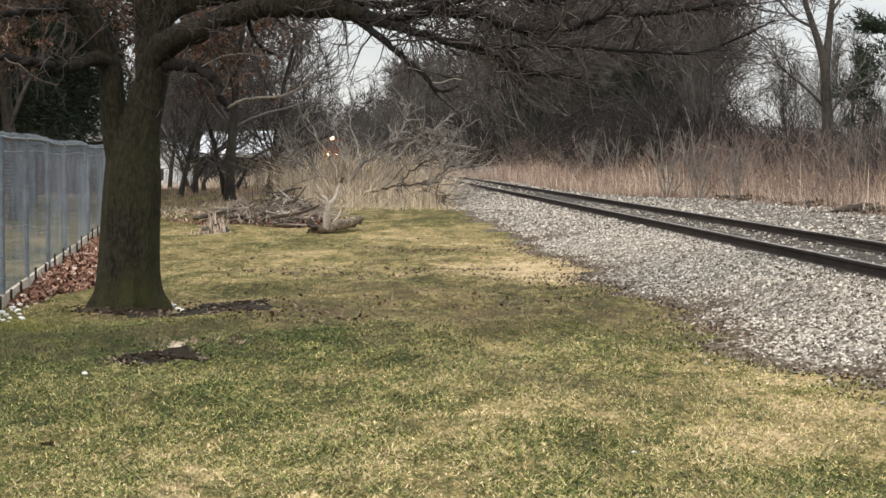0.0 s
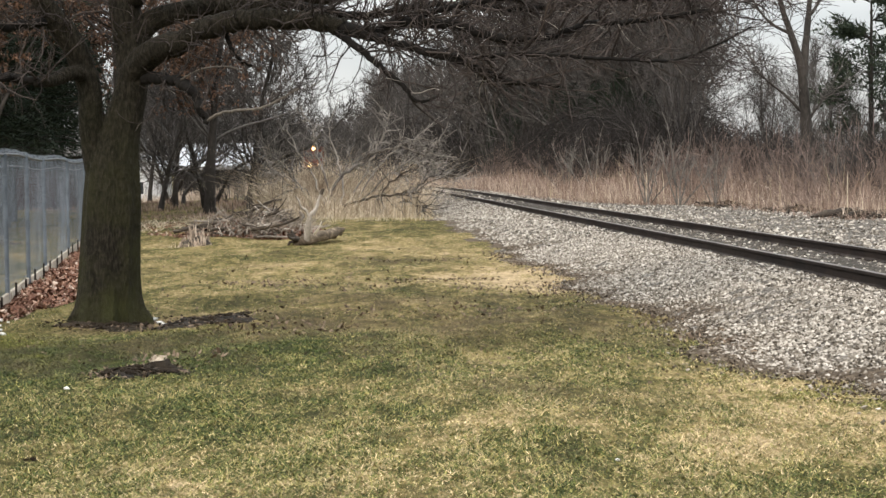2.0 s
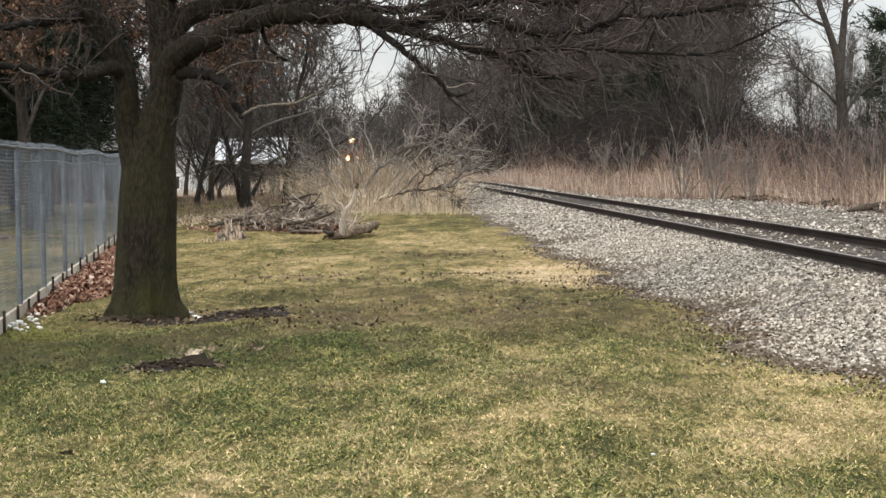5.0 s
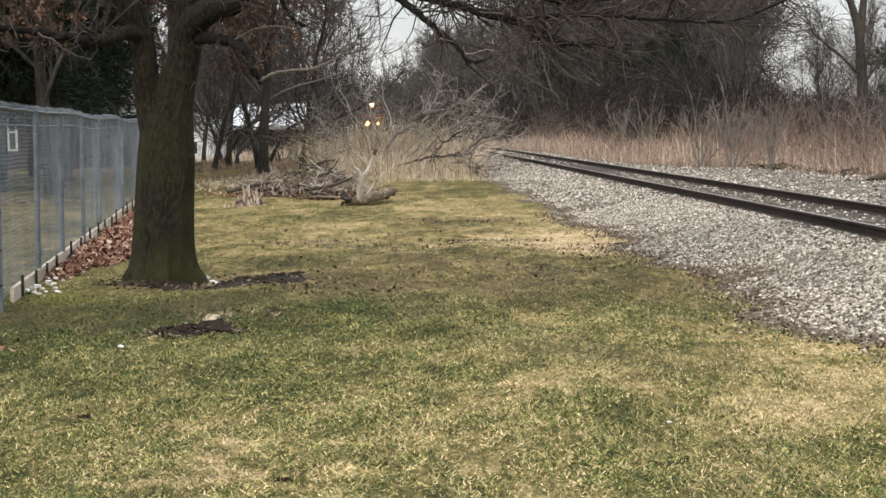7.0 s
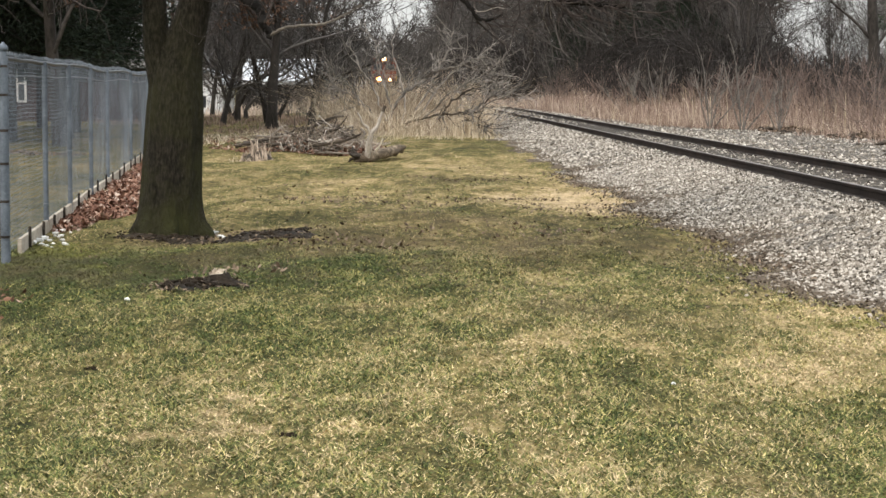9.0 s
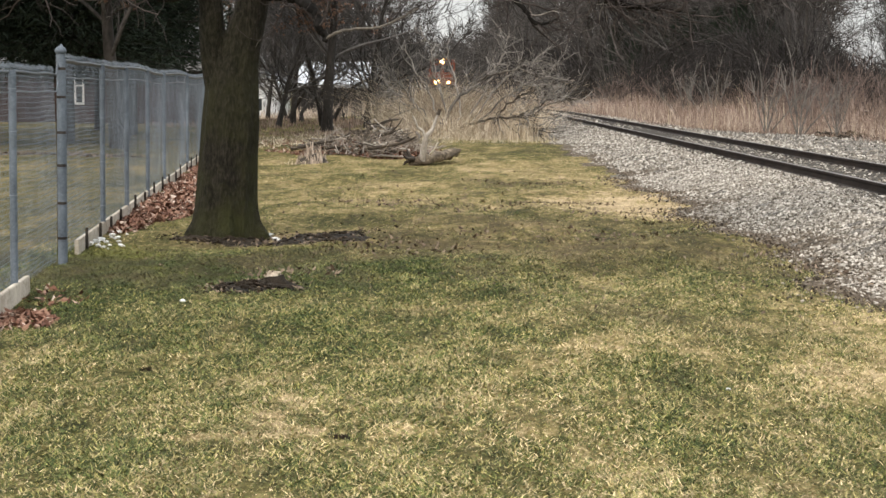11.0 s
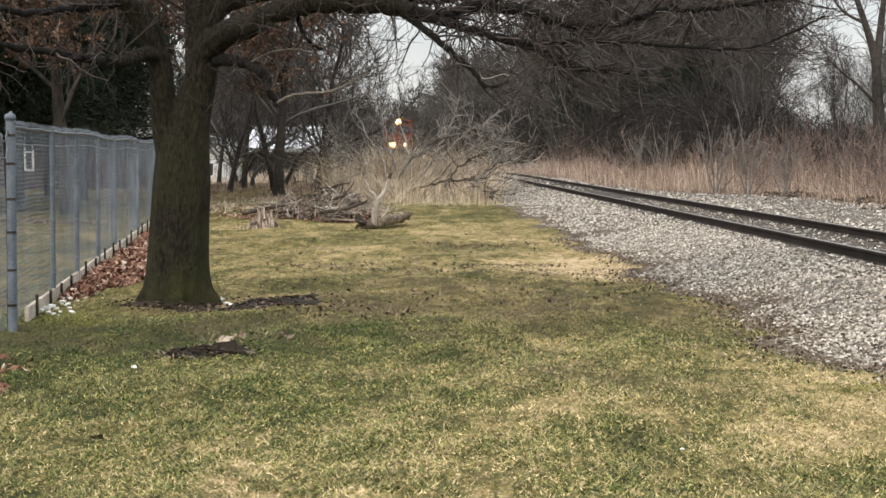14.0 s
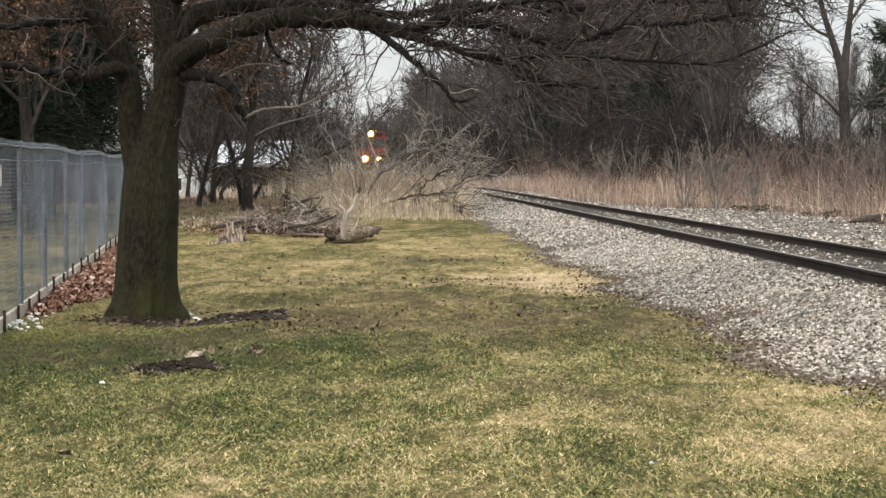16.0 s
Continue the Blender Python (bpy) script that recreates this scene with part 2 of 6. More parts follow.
def ridged_bark(name):
    """Dark furrowed bark with grey plates and a green film of algae."""
    m, n, l, b = nodes_of(name)
    tc, mp = n.new("ShaderNodeTexCoord"), n.new("ShaderNodeMapping")
    mp.inputs["Scale"].default_value = (1, 1, 0.3)
    l.new(tc.outputs["Object"], mp.inputs["Vector"])
    furrow = noise_node(n, l, mp.outputs["Vector"], 40.0, 5.0, 0.65)
    plate = noise_node(n, l, tc.outputs["Object"], 16.0, 4.0, 0.7)
    moss = noise_node(n, l, tc.outputs["Object"], 1.6, 4.0, 0.6)
    h = math_node(n, l, "ADD", math_node(n, l, "MULTIPLY", furrow, 0.75), math_node(n, l, "MULTIPLY", plate, 0.3))
    r = ramp_node(n, [(0.36, (0.009, 0.0074, 0.0053)), (0.52, (0.026, 0.0225, 0.0155)), (0.68, (0.058, 0.05, 0.036))])
    l.new(h, r.inputs["Fac"])
    green = math_node(n, l, "MULTIPLY", math_node(n, l, "SUBTRACT", moss, 0.38), 4.0, True)
    height = n.new("ShaderNodeSeparateXYZ")
    l.new(tc.outputs["Object"], height.inputs[0])
    damp = math_node(n, l, "SUBTRACT", 1.25, math_node(n, l, "MULTIPLY", height.outputs["Z"], 0.5), True)
    green = math_node(n, l, "MULTIPLY", green, damp)
    c = mix_node(n, l, math_node(n, l, "MULTIPLY", green, 0.8), r.outputs["Color"], (0.054, 0.056, 0.019))
    l.new(c, b.inputs["Base Color"])
    b.inputs["Roughness"].default_value, b.inputs["Specular IOR Level"].default_value = 0.95, 0.15
    bp = n.new("ShaderNodeBump")
    bp.inputs["Strength"].default_value, bp.inputs["Distance"].default_value = 1.0, 0.1
    l.new(h, bp.inputs["Height"])
    l.new(bp.outputs["Normal"], b.inputs["Normal"])
    return m


LAWN, BLADE, FAR_BLADE = lawn_ground(), lawn_blades("grass_blade", 0.95), lawn_blades("matted_grass_blade", 0.6)
BARK = ridged_bark("maple_bark")
# thinner limbs: the trunk's bark with backlit shade put into a near-black colour
BACKLIT_LIMB = surface("backlit_limb", (0.003, 0.0026, 0.0021), (0.014, 0.012, 0.01), 3.0, 30.0, 0.95, 0, 0.5, 0.5, spread=0.1)
TWIG = surface("twig_bark", (0.025, 0.02, 0.018), (0.08, 0.064, 0.056), 2.0, 20.0, 0.9, 0, 0, island=True, spread=0.5)
PALE_TWIG = surface("pale_twig_bark", (0.16, 0.145, 0.125), (0.34, 0.31, 0.27), 2.0, 20.0, 0.9, 0, 0, island=True, spread=0.35)
WOOD_TRUNK = surface("woodland_bark", (0.018, 0.0155, 0.0135), (0.062, 0.054, 0.047), 1.0, 12.0, 0.95, 0, 0.5, 0.4, spread=0.35)
WOOD_TWIG = surface("woodland_twig", (0.041, 0.0375, 0.035), (0.118, 0.107, 0.099), 0.5, 8.0, 0.95, 0, 0, island=True, spread=0.45)
THICKET = surface("thicket_stem", (0.04, 0.036, 0.0325), (0.12, 0.106, 0.097), 0.5, 8.0, 0.95, 0, 0, island=True, spread=0.5)
SAPLING = surface("sapling_bark", (0.085, 0.077, 0.069), (0.22, 0.2, 0.178), 2.0, 20.0, 0.9, 0, 0, island=True, spread=0.35)
# thicket stems with the shadow inside the wood put into their colour
SHADED_STEM = surface("shaded_shrub_stem", (0.014, 0.012, 0.011), (0.048, 0.041, 0.037), 0.5, 8.0, 0.95, 0, 0, island=True, spread=0.5)
DEADWOOD = surface("weathered_deadwood", (0.3, 0.265, 0.225), (0.64, 0.59, 0.52), 3.0, 30.0, 0.9, 0, 0.5, 0.5, spread=0.2)
DARK_DEADWOOD = surface("dark_dead_branch", (0.018, 0.015, 0.012), (0.085, 0.068, 0.052), 2.0, 24.0, 0.95, 0, 0.4, 1, island=True, spread=0.5)
MID_DEADWOOD = surface("grey_dead_branch", (0.085, 0.075, 0.064), (0.25, 0.22, 0.185), 2.0, 24.0, 0.95, 0, 0.4, 1, spread=0.4)
CHALKWOOD = surface("bleached_cut_wood", (0.16, 0.125, 0.085), (0.56, 0.48, 0.38), 8.0, 50.0, 0.9, 0, 0.4, 0.4, spread=0.2)
STUMPWOOD = surface("dark_rotten_stump", (0.006, 0.0045, 0.003), (0.026, 0.019, 0.012), 8.0, 60.0, 0.95, 0, 1.0, lift=0.02)
FRESHWOOD = surface("splintered_pale_wood", (0.16, 0.125, 0.095), (0.46, 0.375, 0.295), 6.0, 50.0, 0.9, 0, 0.5, 0.3, island=True, spread=0.5)
DRYGRASS = leafy("tall_dry_grass", [(0.0, (0.17, 0.12, 0.095)), (0.5, (0.36, 0.27, 0.215)), (1.0, (0.6, 0.49, 0.405))])
PALEGRASS = leafy("pale_dry_grass", [(0.0, (0.27, 0.205, 0.16)), (0.5, (0.5, 0.4, 0.315)), (1.0, (0.72, 0.61, 0.49))])
RUSTGRASS = leafy("rusty_dry_grass", [(0.0, (0.12, 0.083, 0.066)), (0.5, (0.25, 0.175, 0.14)), (1.0, (0.42, 0.32, 0.255))])
STRAW = leafy("straw_grass", [(0.0, (0.3, 0.24, 0.15)), (0.5, (0.58, 0.49, 0.34)), (1.0, (0.74, 0.65, 0.5))])
TANGRASS = leafy("tangled_tan_grass", [(0.0, (0.2, 0.15, 0.1)), (0.35, (0.46, 0.37, 0.26)), (0.75, (0.66, 0.555, 0.41)), (1.0, (0.8, 0.71, 0.56))])
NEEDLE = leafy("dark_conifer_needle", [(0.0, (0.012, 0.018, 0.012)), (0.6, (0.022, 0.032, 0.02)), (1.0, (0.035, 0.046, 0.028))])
PINE = leafy("pine_needle", [(0.0, (0.014, 0.022, 0.014)), (0.6, (0.028, 0.04, 0.024)), (1.0, (0.055, 0.068, 0.04))])
OAKLEAF = leafy("clinging_brown_oak_leaf", [(0.0, (0.06, 0.036, 0.025)), (0.5, (0.13, 0.075, 0.05)), (1.0, (0.22, 0.135, 0.09))])
LITTER = leafy("fallen_leaf", [(0.0, (0.06, 0.027, 0.017)), (0.45, (0.165, 0.078, 0.05)), (0.85, (0.3, 0.175, 0.12)), (1.0, (0.52, 0.42, 0.34))])
OLDLEAF = leafy("rotten_leaf", [(0.0, (0.06, 0.042, 0.03)), (0.5, (0.145, 0.105, 0.072)), (1.0, (0.26, 0.195, 0.14))])
STONE = leafy("ballast_stone", [(0.0, (0.045, 0.038, 0.03)), (0.25, (0.175, 0.152, 0.122)), (0.65, (0.345, 0.314, 0.267)), (1.0, (0.64, 0.595, 0.525))], 0.9)
DIRTY = leafy("dirty_grit", [(0.0, (0.025, 0.018, 0.012)), (0.5, (0.09, 0.07, 0.05)), (0.85, (0.22, 0.185, 0.145)), (1.0, (0.42, 0.38, 0.33))], 0.95)
BALLAST = gravel("ballast_bed", 24.0)
FOULED = gravel("fouled_ballast", 26.0, 0.32)
VERGE = surface("trodden_soil_and_grit", (0.026, 0.018, 0.011), (0.105, 0.076, 0.048), 7.0, 46.0, 0.95, 0, 1.0, third=(0.25, 0.195, 0.135), lift=0.03)
SOIL = surface("bare_damp_soil", (0.006, 0.0042, 0.0022), (0.034, 0.0235, 0.013), 3.0, 40.0, 0.95, 0, 1.0, lift=0.03)
RAIL = surface("rusty_rail_steel", (0.014, 0.011, 0.009), (0.042, 0.03, 0.024), 2.0, 30.0, 0.75, 0.3, 0.2, spread=0.05)
RAILTOP = surface("worn_rail_head", (0.12, 0.1, 0.09), (0.22, 0.19, 0.17), 1.0, 20.0, 0.45, 0.8, 0.05, spread=0.05)
TIE = surface("creosoted_tie_wood", (0.025, 0.02, 0.016), (0.09, 0.072, 0.058), 2.0, 30.0, 0.9, 0, 0.5, spread=0.4)
GALV = surface("galvanised_steel", (0.07, 0.078, 0.086), (0.15, 0.165, 0.18), 5.0, 60.0, 0.5, 0.6, 0.05, spread=0.05)
POSTSTEEL = surface("dull_galvanised_post", (0.09, 0.108, 0.128), (0.19, 0.22, 0.255), 5.0, 60.0, 0.6, 0.4, 0.05, spread=0.05)
WIRE = surface("galvanised_wire", (0.12, 0.142, 0.166), (0.275, 0.312, 0.355), 2.0, 30.0, 0.45, 0.5, 0, spread=0.05)
BOARD = surface("weathered_board", (0.28, 0.24, 0.19), (0.55, 0.5, 0.42), 3.0, 40.0, 0.9, 0, 0.3, spread=0.15)
STAKE = surface("dark_iron_stake", (0.02, 0.017, 0.015), (0.06, 0.05, 0.04), 5.0, 40.0, 0.8, 0.3, 0.2)
WHITE = surface("white_painted_board", (0.62, 0.62, 0.6), (0.8, 0.8, 0.79), 1.0, 20.0, 0.7, 0, 0.05, spread=0.03)
GREYWHITE = surface("weathered_white_siding", (0.5, 0.51, 0.52), (0.7, 0.71, 0.72), 1.0, 20.0, 0.8, 0, 0.05, spread=0.03)
CHALK = surface("white_stone", (0.55, 0.55, 0.53), (0.8, 0.8, 0.78), 8.0, 50.0, 0.9, 0, 0.3)
PALEROOF = surface("weathered_pale_roof", (0.4, 0.43, 0.46), (0.6, 0.63, 0.66), 0.6, 6.0, 0.6, 0.0, 0.05, spread=0.03)
ROOF = surface("pale_metal_roof", (0.3, 0.325, 0.35), (0.46, 0.49, 0.52), 0.6, 6.0, 0.5, 0.0, 0.05, spread=0.03)
SIDING = surface("dark_brown_siding", (0.012, 0.01, 0.009), (0.028, 0.024, 0.021), 1.0, 14.0, 0.85, 0, 0.1)
MAROON = surface("maroon_siding", (0.03, 0.018, 0.015), (0.062, 0.038, 0.032), 1.0, 14.0, 0.85, 0, 0.1)
GREYSIDING = surface("grey_siding", (0.25, 0.25, 0.25), (0.4, 0.4, 0.4), 1.0, 14.0, 0.85, 0, 0.1)
GLASS = surface("dark_window_glass", (0.03, 0.035, 0.04), (0.06, 0.065, 0.07), 0.5, 3.0, 0.08, 0, 0)
LOCO_RED = surface("faded_red_orange_paint", (0.14, 0.04, 0.024), (0.26, 0.075, 0.042), 0.8, 9.0, 0.5, 0, 0.05, spread=0.02)
LOCO_DARK = surface("grimy_black_steel", (0.012, 0.011, 0.01), (0.04, 0.036, 0.032), 1.0, 14.0, 0.7, 0.3, 0.1, spread=0.05)
LOCO_YELLOW = surface("yellow_safety_paint", (0.5, 0.3, 0.04), (0.65, 0.42, 0.08), 1.0, 14.0, 0.6, 0, 0.05, spread=0.05)
LAMP = glowing("lit_headlight", (1.0, 0.8, 0.5), 9.0)
DITCH = glowing("lit_ditch_light", (1.0, 0.8, 0.45), 9.0)
# emissive amber for discs that imitate the halo round the lit lenses
LAMP_HALO = glowing("amber_lamp_halo", (1.0, 0.5, 0.13), 2.2)


# ---- small builders ----
def mesh_of(name, verts, faces, material, smooth=False):
    me = bpy.data.meshes.new(name)
    me.from_pydata(verts if isinstance(verts, list) else verts.tolist(), [], faces if isinstance(faces, list) else faces.tolist())
    me.materials.append(material)
    if smooth:
        me.shade_smooth()
    return me


def holder(name, m, label, category, group="", kind=""):
    ob = new(name)
    ob.empty_display_size = 0.2
    ob.matrix_world = m
    return tagged(ob, label, category, group, kind)


def under(ob, parent):
    ob.parent = parent
    return ob


def part_mesh(name, me, parent, label="", m=None):
    ob = new(name, me)
    if parent is not None:
        ob.parent = parent
    if m is not None:
        ob.matrix_basis = m
    if label:
        tagged(ob, label)
    return ob


def part(name, bm, material, parent, label="", smooth=False):
    me = bpy.data.meshes.new(name)
    bm.to_mesh(me)
    bm.free()
    me.materials.append(material)
    if smooth:
        me.shade_smooth()
    return part_mesh(name, me, parent, label)


def box_bm(boxes, bevel=0.0):
    """Boxes, each (x0, y0, z0, x1, y1, z1), joined into one bmesh with softened edges."""
    bm = bmesh.new()
    for x0, y0, z0, x1, y1, z1 in boxes:
        r = bmesh.ops.create_cube(bm, size=1)
        for v in r["verts"]:
            v.co = Vector(((x0 + x1) / 2 + v.co.x * (x1 - x0), (y0 + y1) / 2 + v.co.y * (y1 - y0), (z0 + z1) / 2 + v.co.z * (z1 - z0)))
    if bevel:
        bmesh.ops.bevel(bm, geom=bm.edges[:], offset=bevel, segments=2, affect="EDGES")
    return bm


def cyl_bm(r, p, q, sides=12, r2=None, bm=None):
    """A rod from p to q."""
    bm = bm or bmesh.new()
    p, q = Vector(p), Vector(q)
    turn = (q - p).to_track_quat("Z", "Y").to_matrix().to_4x4()
    bmesh.ops.create_cone(bm, cap_ends=True, segments=sides, radius1=r, radius2=r if r2 is None else r2, depth=(q - p).length,
                          matrix=Matrix.Translation((p + q) / 2) @ turn)
    return bm


class Tubes:
    """Gathers tapered tubes along bent lines into one mesh."""

    def __init__(self):
        self.v, self.f, self.n = [], [], 0

    def add(self, pts, radii, sides=4, lumps=0.0, rng=None):
        pts = np.asarray(pts, float)
        radii = np.asarray(radii, float)
        tan = np.gradient(pts, axis=0)
        tan /= np.linalg.norm(tan, axis=1)[:, None] + 1e-9
        ref = np.eye(3)[np.argmin(np.abs(tan).max(axis=0))]
        u = np.cross(tan, ref)
        u /= np.linalg.norm(u, axis=1)[:, None] + 1e-9
        w = np.cross(tan, u)
        a = np.arange(sides) * 2 * math.pi / sides
        rr = radii[:, None] * np.ones(sides)
        if lumps:
            rr = rr * (1 + lumps * rng.normal(size=rr.shape))
        ring = pts[:, None, :] + rr[:, :, None] * (u[:, None, :] * np.cos(a)[None, :, None] + w[:, None, :] * np.sin(a)[None, :, None])
        k = len(pts)
        base = self.n + np.arange(k - 1)[:, None] * sides
        j = np.arange(sides)[None, :]
        jn = (j + 1) % sides
        self.v.append(ring.reshape(-1, 3))
        self.f.append(np.stack([base + j, base + jn, base + sides + jn, base + sides + j], -1).reshape(-1, 4))
        self.n += k * sides

    def mesh(self, name, material, smooth=True):
        return mesh_of(name, np.concatenate(self.v), np.concatenate(self.f), material, smooth)


def bend(points, k):
    """k points along a smooth curve through the given ones (Catmull-Rom)."""
    p = np.asarray(points, float)
    p = np.vstack([2 * p[0] - p[1], p, 2 * p[-1] - p[-2]])
    out = []
    for t in np.linspace(0, len(p) - 3 - 1e-6, k):
        i, s = int(t), t - int(t)
        a, b, c, d = p[i:i + 4]
        out.append(0.5 * (2 * b + (c - a) * s + (2 * a - 5 * b + 4 * c - d) * s * s + (3 * b - 3 * c + d - a) * s ** 3))
    return np.array(out)


def shoot(rng, start, way, length, k=5, wander=0.18, lift=0.0):
    """A wandering twig line."""
    pts, d = [np.asarray(start, float)], np.asarray(way, float) / np.linalg.norm(way)
    for _ in range(k - 1):
        d = d + rng.normal(size=3) * wander + np.array([0, 0, lift])
        d /= np.linalg.norm(d)
        pts.append(pts[-1] + d * length / (k - 1))
    return np.array(pts)


def sidewards(rng, tan, spread=0.9):
    """A direction that forks off from tan."""
    r = rng.normal(size=3)
    r -= tan * (r @ tan)
    r /= np.linalg.norm(r) + 1e-9
    return tan * math.cos(spread) + r * math.sin(spread)


# ---- the lie of the land ----
def smooth(a, b, x):
    s = np.clip((x - a) / (b - a), 0, 1)
    return s * s * (3 - 2 * s)


def track_x(y):
    """x of the track's middle at y: straight, then an easy bend to the left."""
    return 6.25 - 0.053 * y - 5.55 * smooth(100, 165, y) - 0.03 * np.maximum(0, y - 165)


def track_z(y):
    """Height of the rails' tops."""
    return 0.42 + 0.25 * smooth(120, 175, y) - 0.25 * smooth(185, 290, y)


def ground_z(x, y):
    lat = x - track_x(y)
    z = 0.02 * np.sin(0.9 * x + 0.4 * y) * np.sin(0.35 * y - 0.5 * x) + 0.012 * np.sin(2.3 * x - 1.1 * y)
    hump = np.sin(2.1 * x + 1.3 * np.sin(0.6 * y)) * np.sin(1.15 * y + 0.8 * np.sin(1.7 * x)) + 0.6 * np.sin(3.7 * x - 0.9 * y) * np.sin(0.7 * y + 1)
    z = z + 0.03 * hump * smooth(0.6, 1.6, x + 2.045 + 0.1385 * y) * smooth(3.4, 4.3, -lat) * smooth(9, 15, y) * (1 - smooth(45, 60, y))
    z = z + 0.16 * smooth(-1.5, 2.0, lat) * (1 - smooth(9, 20, lat)) * (1 - smooth(250, 400, y))
    return z - 1.0 * smooth(85, 125, y) * smooth(10, 16, -x) * (1 - smooth(250, 400, y))


def build_ground():
    def axis(a):
        return np.unique(np.concatenate([np.arange(-30, 30.1, 0.5), np.arange(-9, 5, 0.25), np.arange(-140, 141, 5.0), a]))
    xs = axis(np.array([-3000, -1500, -700, -350, -220, 220, 350, 700, 1500, 3000.0]))
    ys = np.unique(np.concatenate([np.arange(4, 60.1, 0.25), np.arange(60, 70.1, 0.5), np.arange(-60, 400, 5.0), np.array([-3000, -1500, -700, -300, -120, 460, 600, 900, 1600, 3000.0])]))
    X, Y = np.meshgrid(xs, ys)
    V = np.stack([X, Y, ground_z(X, Y)], -1).reshape(-1, 3)
    i = np.arange(len(ys) - 1)[:, None] * len(xs) + np.arange(len(xs) - 1)[None, :]
    F = np.stack([i, i + 1, i + 1 + len(xs), i + len(xs)], -1).reshape(-1, 4)
    ob = new("ground", mesh_of("ground", V, F, LAWN, True))
    tagged(ob, "winter lawn of green and straw grass with bare patches", "lawn", kind="structure")


build_ground()


# ---- the railway ----
def bed_z(lat, y):
    top = track_z(y) - 0.15
    left = -0.03 + (top + 0.03) * smooth(-3.05, -1.25, lat)
    right = 0.2 + (top - 0.2) * (1 - smooth(1.25, 3.0, lat))
    return np.where(lat < 0, left, right)


def verge_line(y):
    """Distance from the track's middle to the worn strip between lawn and stone."""
    wob = 0.16 * np.sin(y * 0.8) + 0.12 * np.sin(y * 2.1 + 1) + 0.08 * np.sin(y * 4.7)
    return -2.8 + wob + 0.32 * (1 - smooth(11, 14.5, y))


def overgrown(y):
    """How far the dry grass beyond the track has closed in on the rails."""
    return smooth(54, 67, y)


def build_ballast():
    lats = np.concatenate([np.arange(-3.2, 3.3, 0.16), np.arange(3.5, 7.8, 0.35)])
    ys = np.concatenate([np.arange(-60, 4, 2.0), np.arange(4, 70, 0.25), np.arange(70, 340, 2.0)])
    Y, L = np.meshgrid(ys, lats, indexing="ij")
    L = np.where(L > 2.6, 2.6 + (L - 2.6) * (1 - 0.85 * overgrown(Y)), L)
    rng = np.random.default_rng(5)
    Z = bed_z(L, Y) + rng.normal(size=Y.shape) * 0.012
    V = np.stack([track_x(Y) + L, Y, Z], -1).reshape(-1, 3)
    i = np.arange(len(ys) - 1)[:, None] * len(lats) + np.arange(len(lats) - 1)[None, :]
    F = np.stack([i, i + 1, i + 1 + len(lats), i + len(lats)], -1).reshape(-1, 4)
    ob = new("ballast_bed", mesh_of("ballast_bed", V, F, BALLAST, True))
    tagged(ob, "raised bed of pale grey crushed stone under the track", "ballast", kind="structure")


def icosahedron():
    bm = bmesh.new()
    bmesh.ops.create_icosphere(bm, subdivisions=1, radius=1)
    v = np.array([x.co[:] for x in bm.verts])
    f = np.array([[x.index for x in t.verts] for t in bm.faces])
    bm.free()
    return v, f


def stones_on(name, rng, lat, y, size, label, material):
    v0 = np.array([[1, 0, 0], [0, 1, 0], [-1, 0, 0], [0, -1, 0], [0, 0, 1], [0, 0, -1.0]])
    f0 = np.array([[0, 1, 4], [1, 2, 4], [2, 3, 4], [3, 0, 4], [1, 0, 5], [2, 1, 5], [3, 2, 5], [0, 3, 5]])
    n = len(lat)
    V = (v0[None] + rng.normal(size=(n, 6, 3)) * 0.33) * 1.15
    V = V * (size[:, None] * rng.uniform(0.65, 1.25, (n, 3)) * np.array([1, 1, 0.75]))[:, None, :]
    a = rng.uniform(0, 6.28, n)
    c, s = np.cos(a)[:, None], np.sin(a)[:, None]
    V = np.stack([V[..., 0] * c - V[..., 1] * s, V[..., 0] * s + V[..., 1] * c, V[..., 2]], -1)
    x = track_x(y) + lat
    z = np.maximum(bed_z(lat, y), ground_z(x, y)) + 0.012 * (lat < -2.5) + 0.012 * (np.abs(lat) < 1.45) + size * rng.uniform(0.0, 0.5, n)
    V = V + np.stack([x, y, z], -1)[:, None, :]
    F = f0[None] + (np.arange(n) * 6)[:, None, None]
    ob = new(name, mesh_of(name, V.reshape(-1, 3), F.reshape(-1, 3), material))
    return tagged(ob, label, "gravel", kind="stuff")


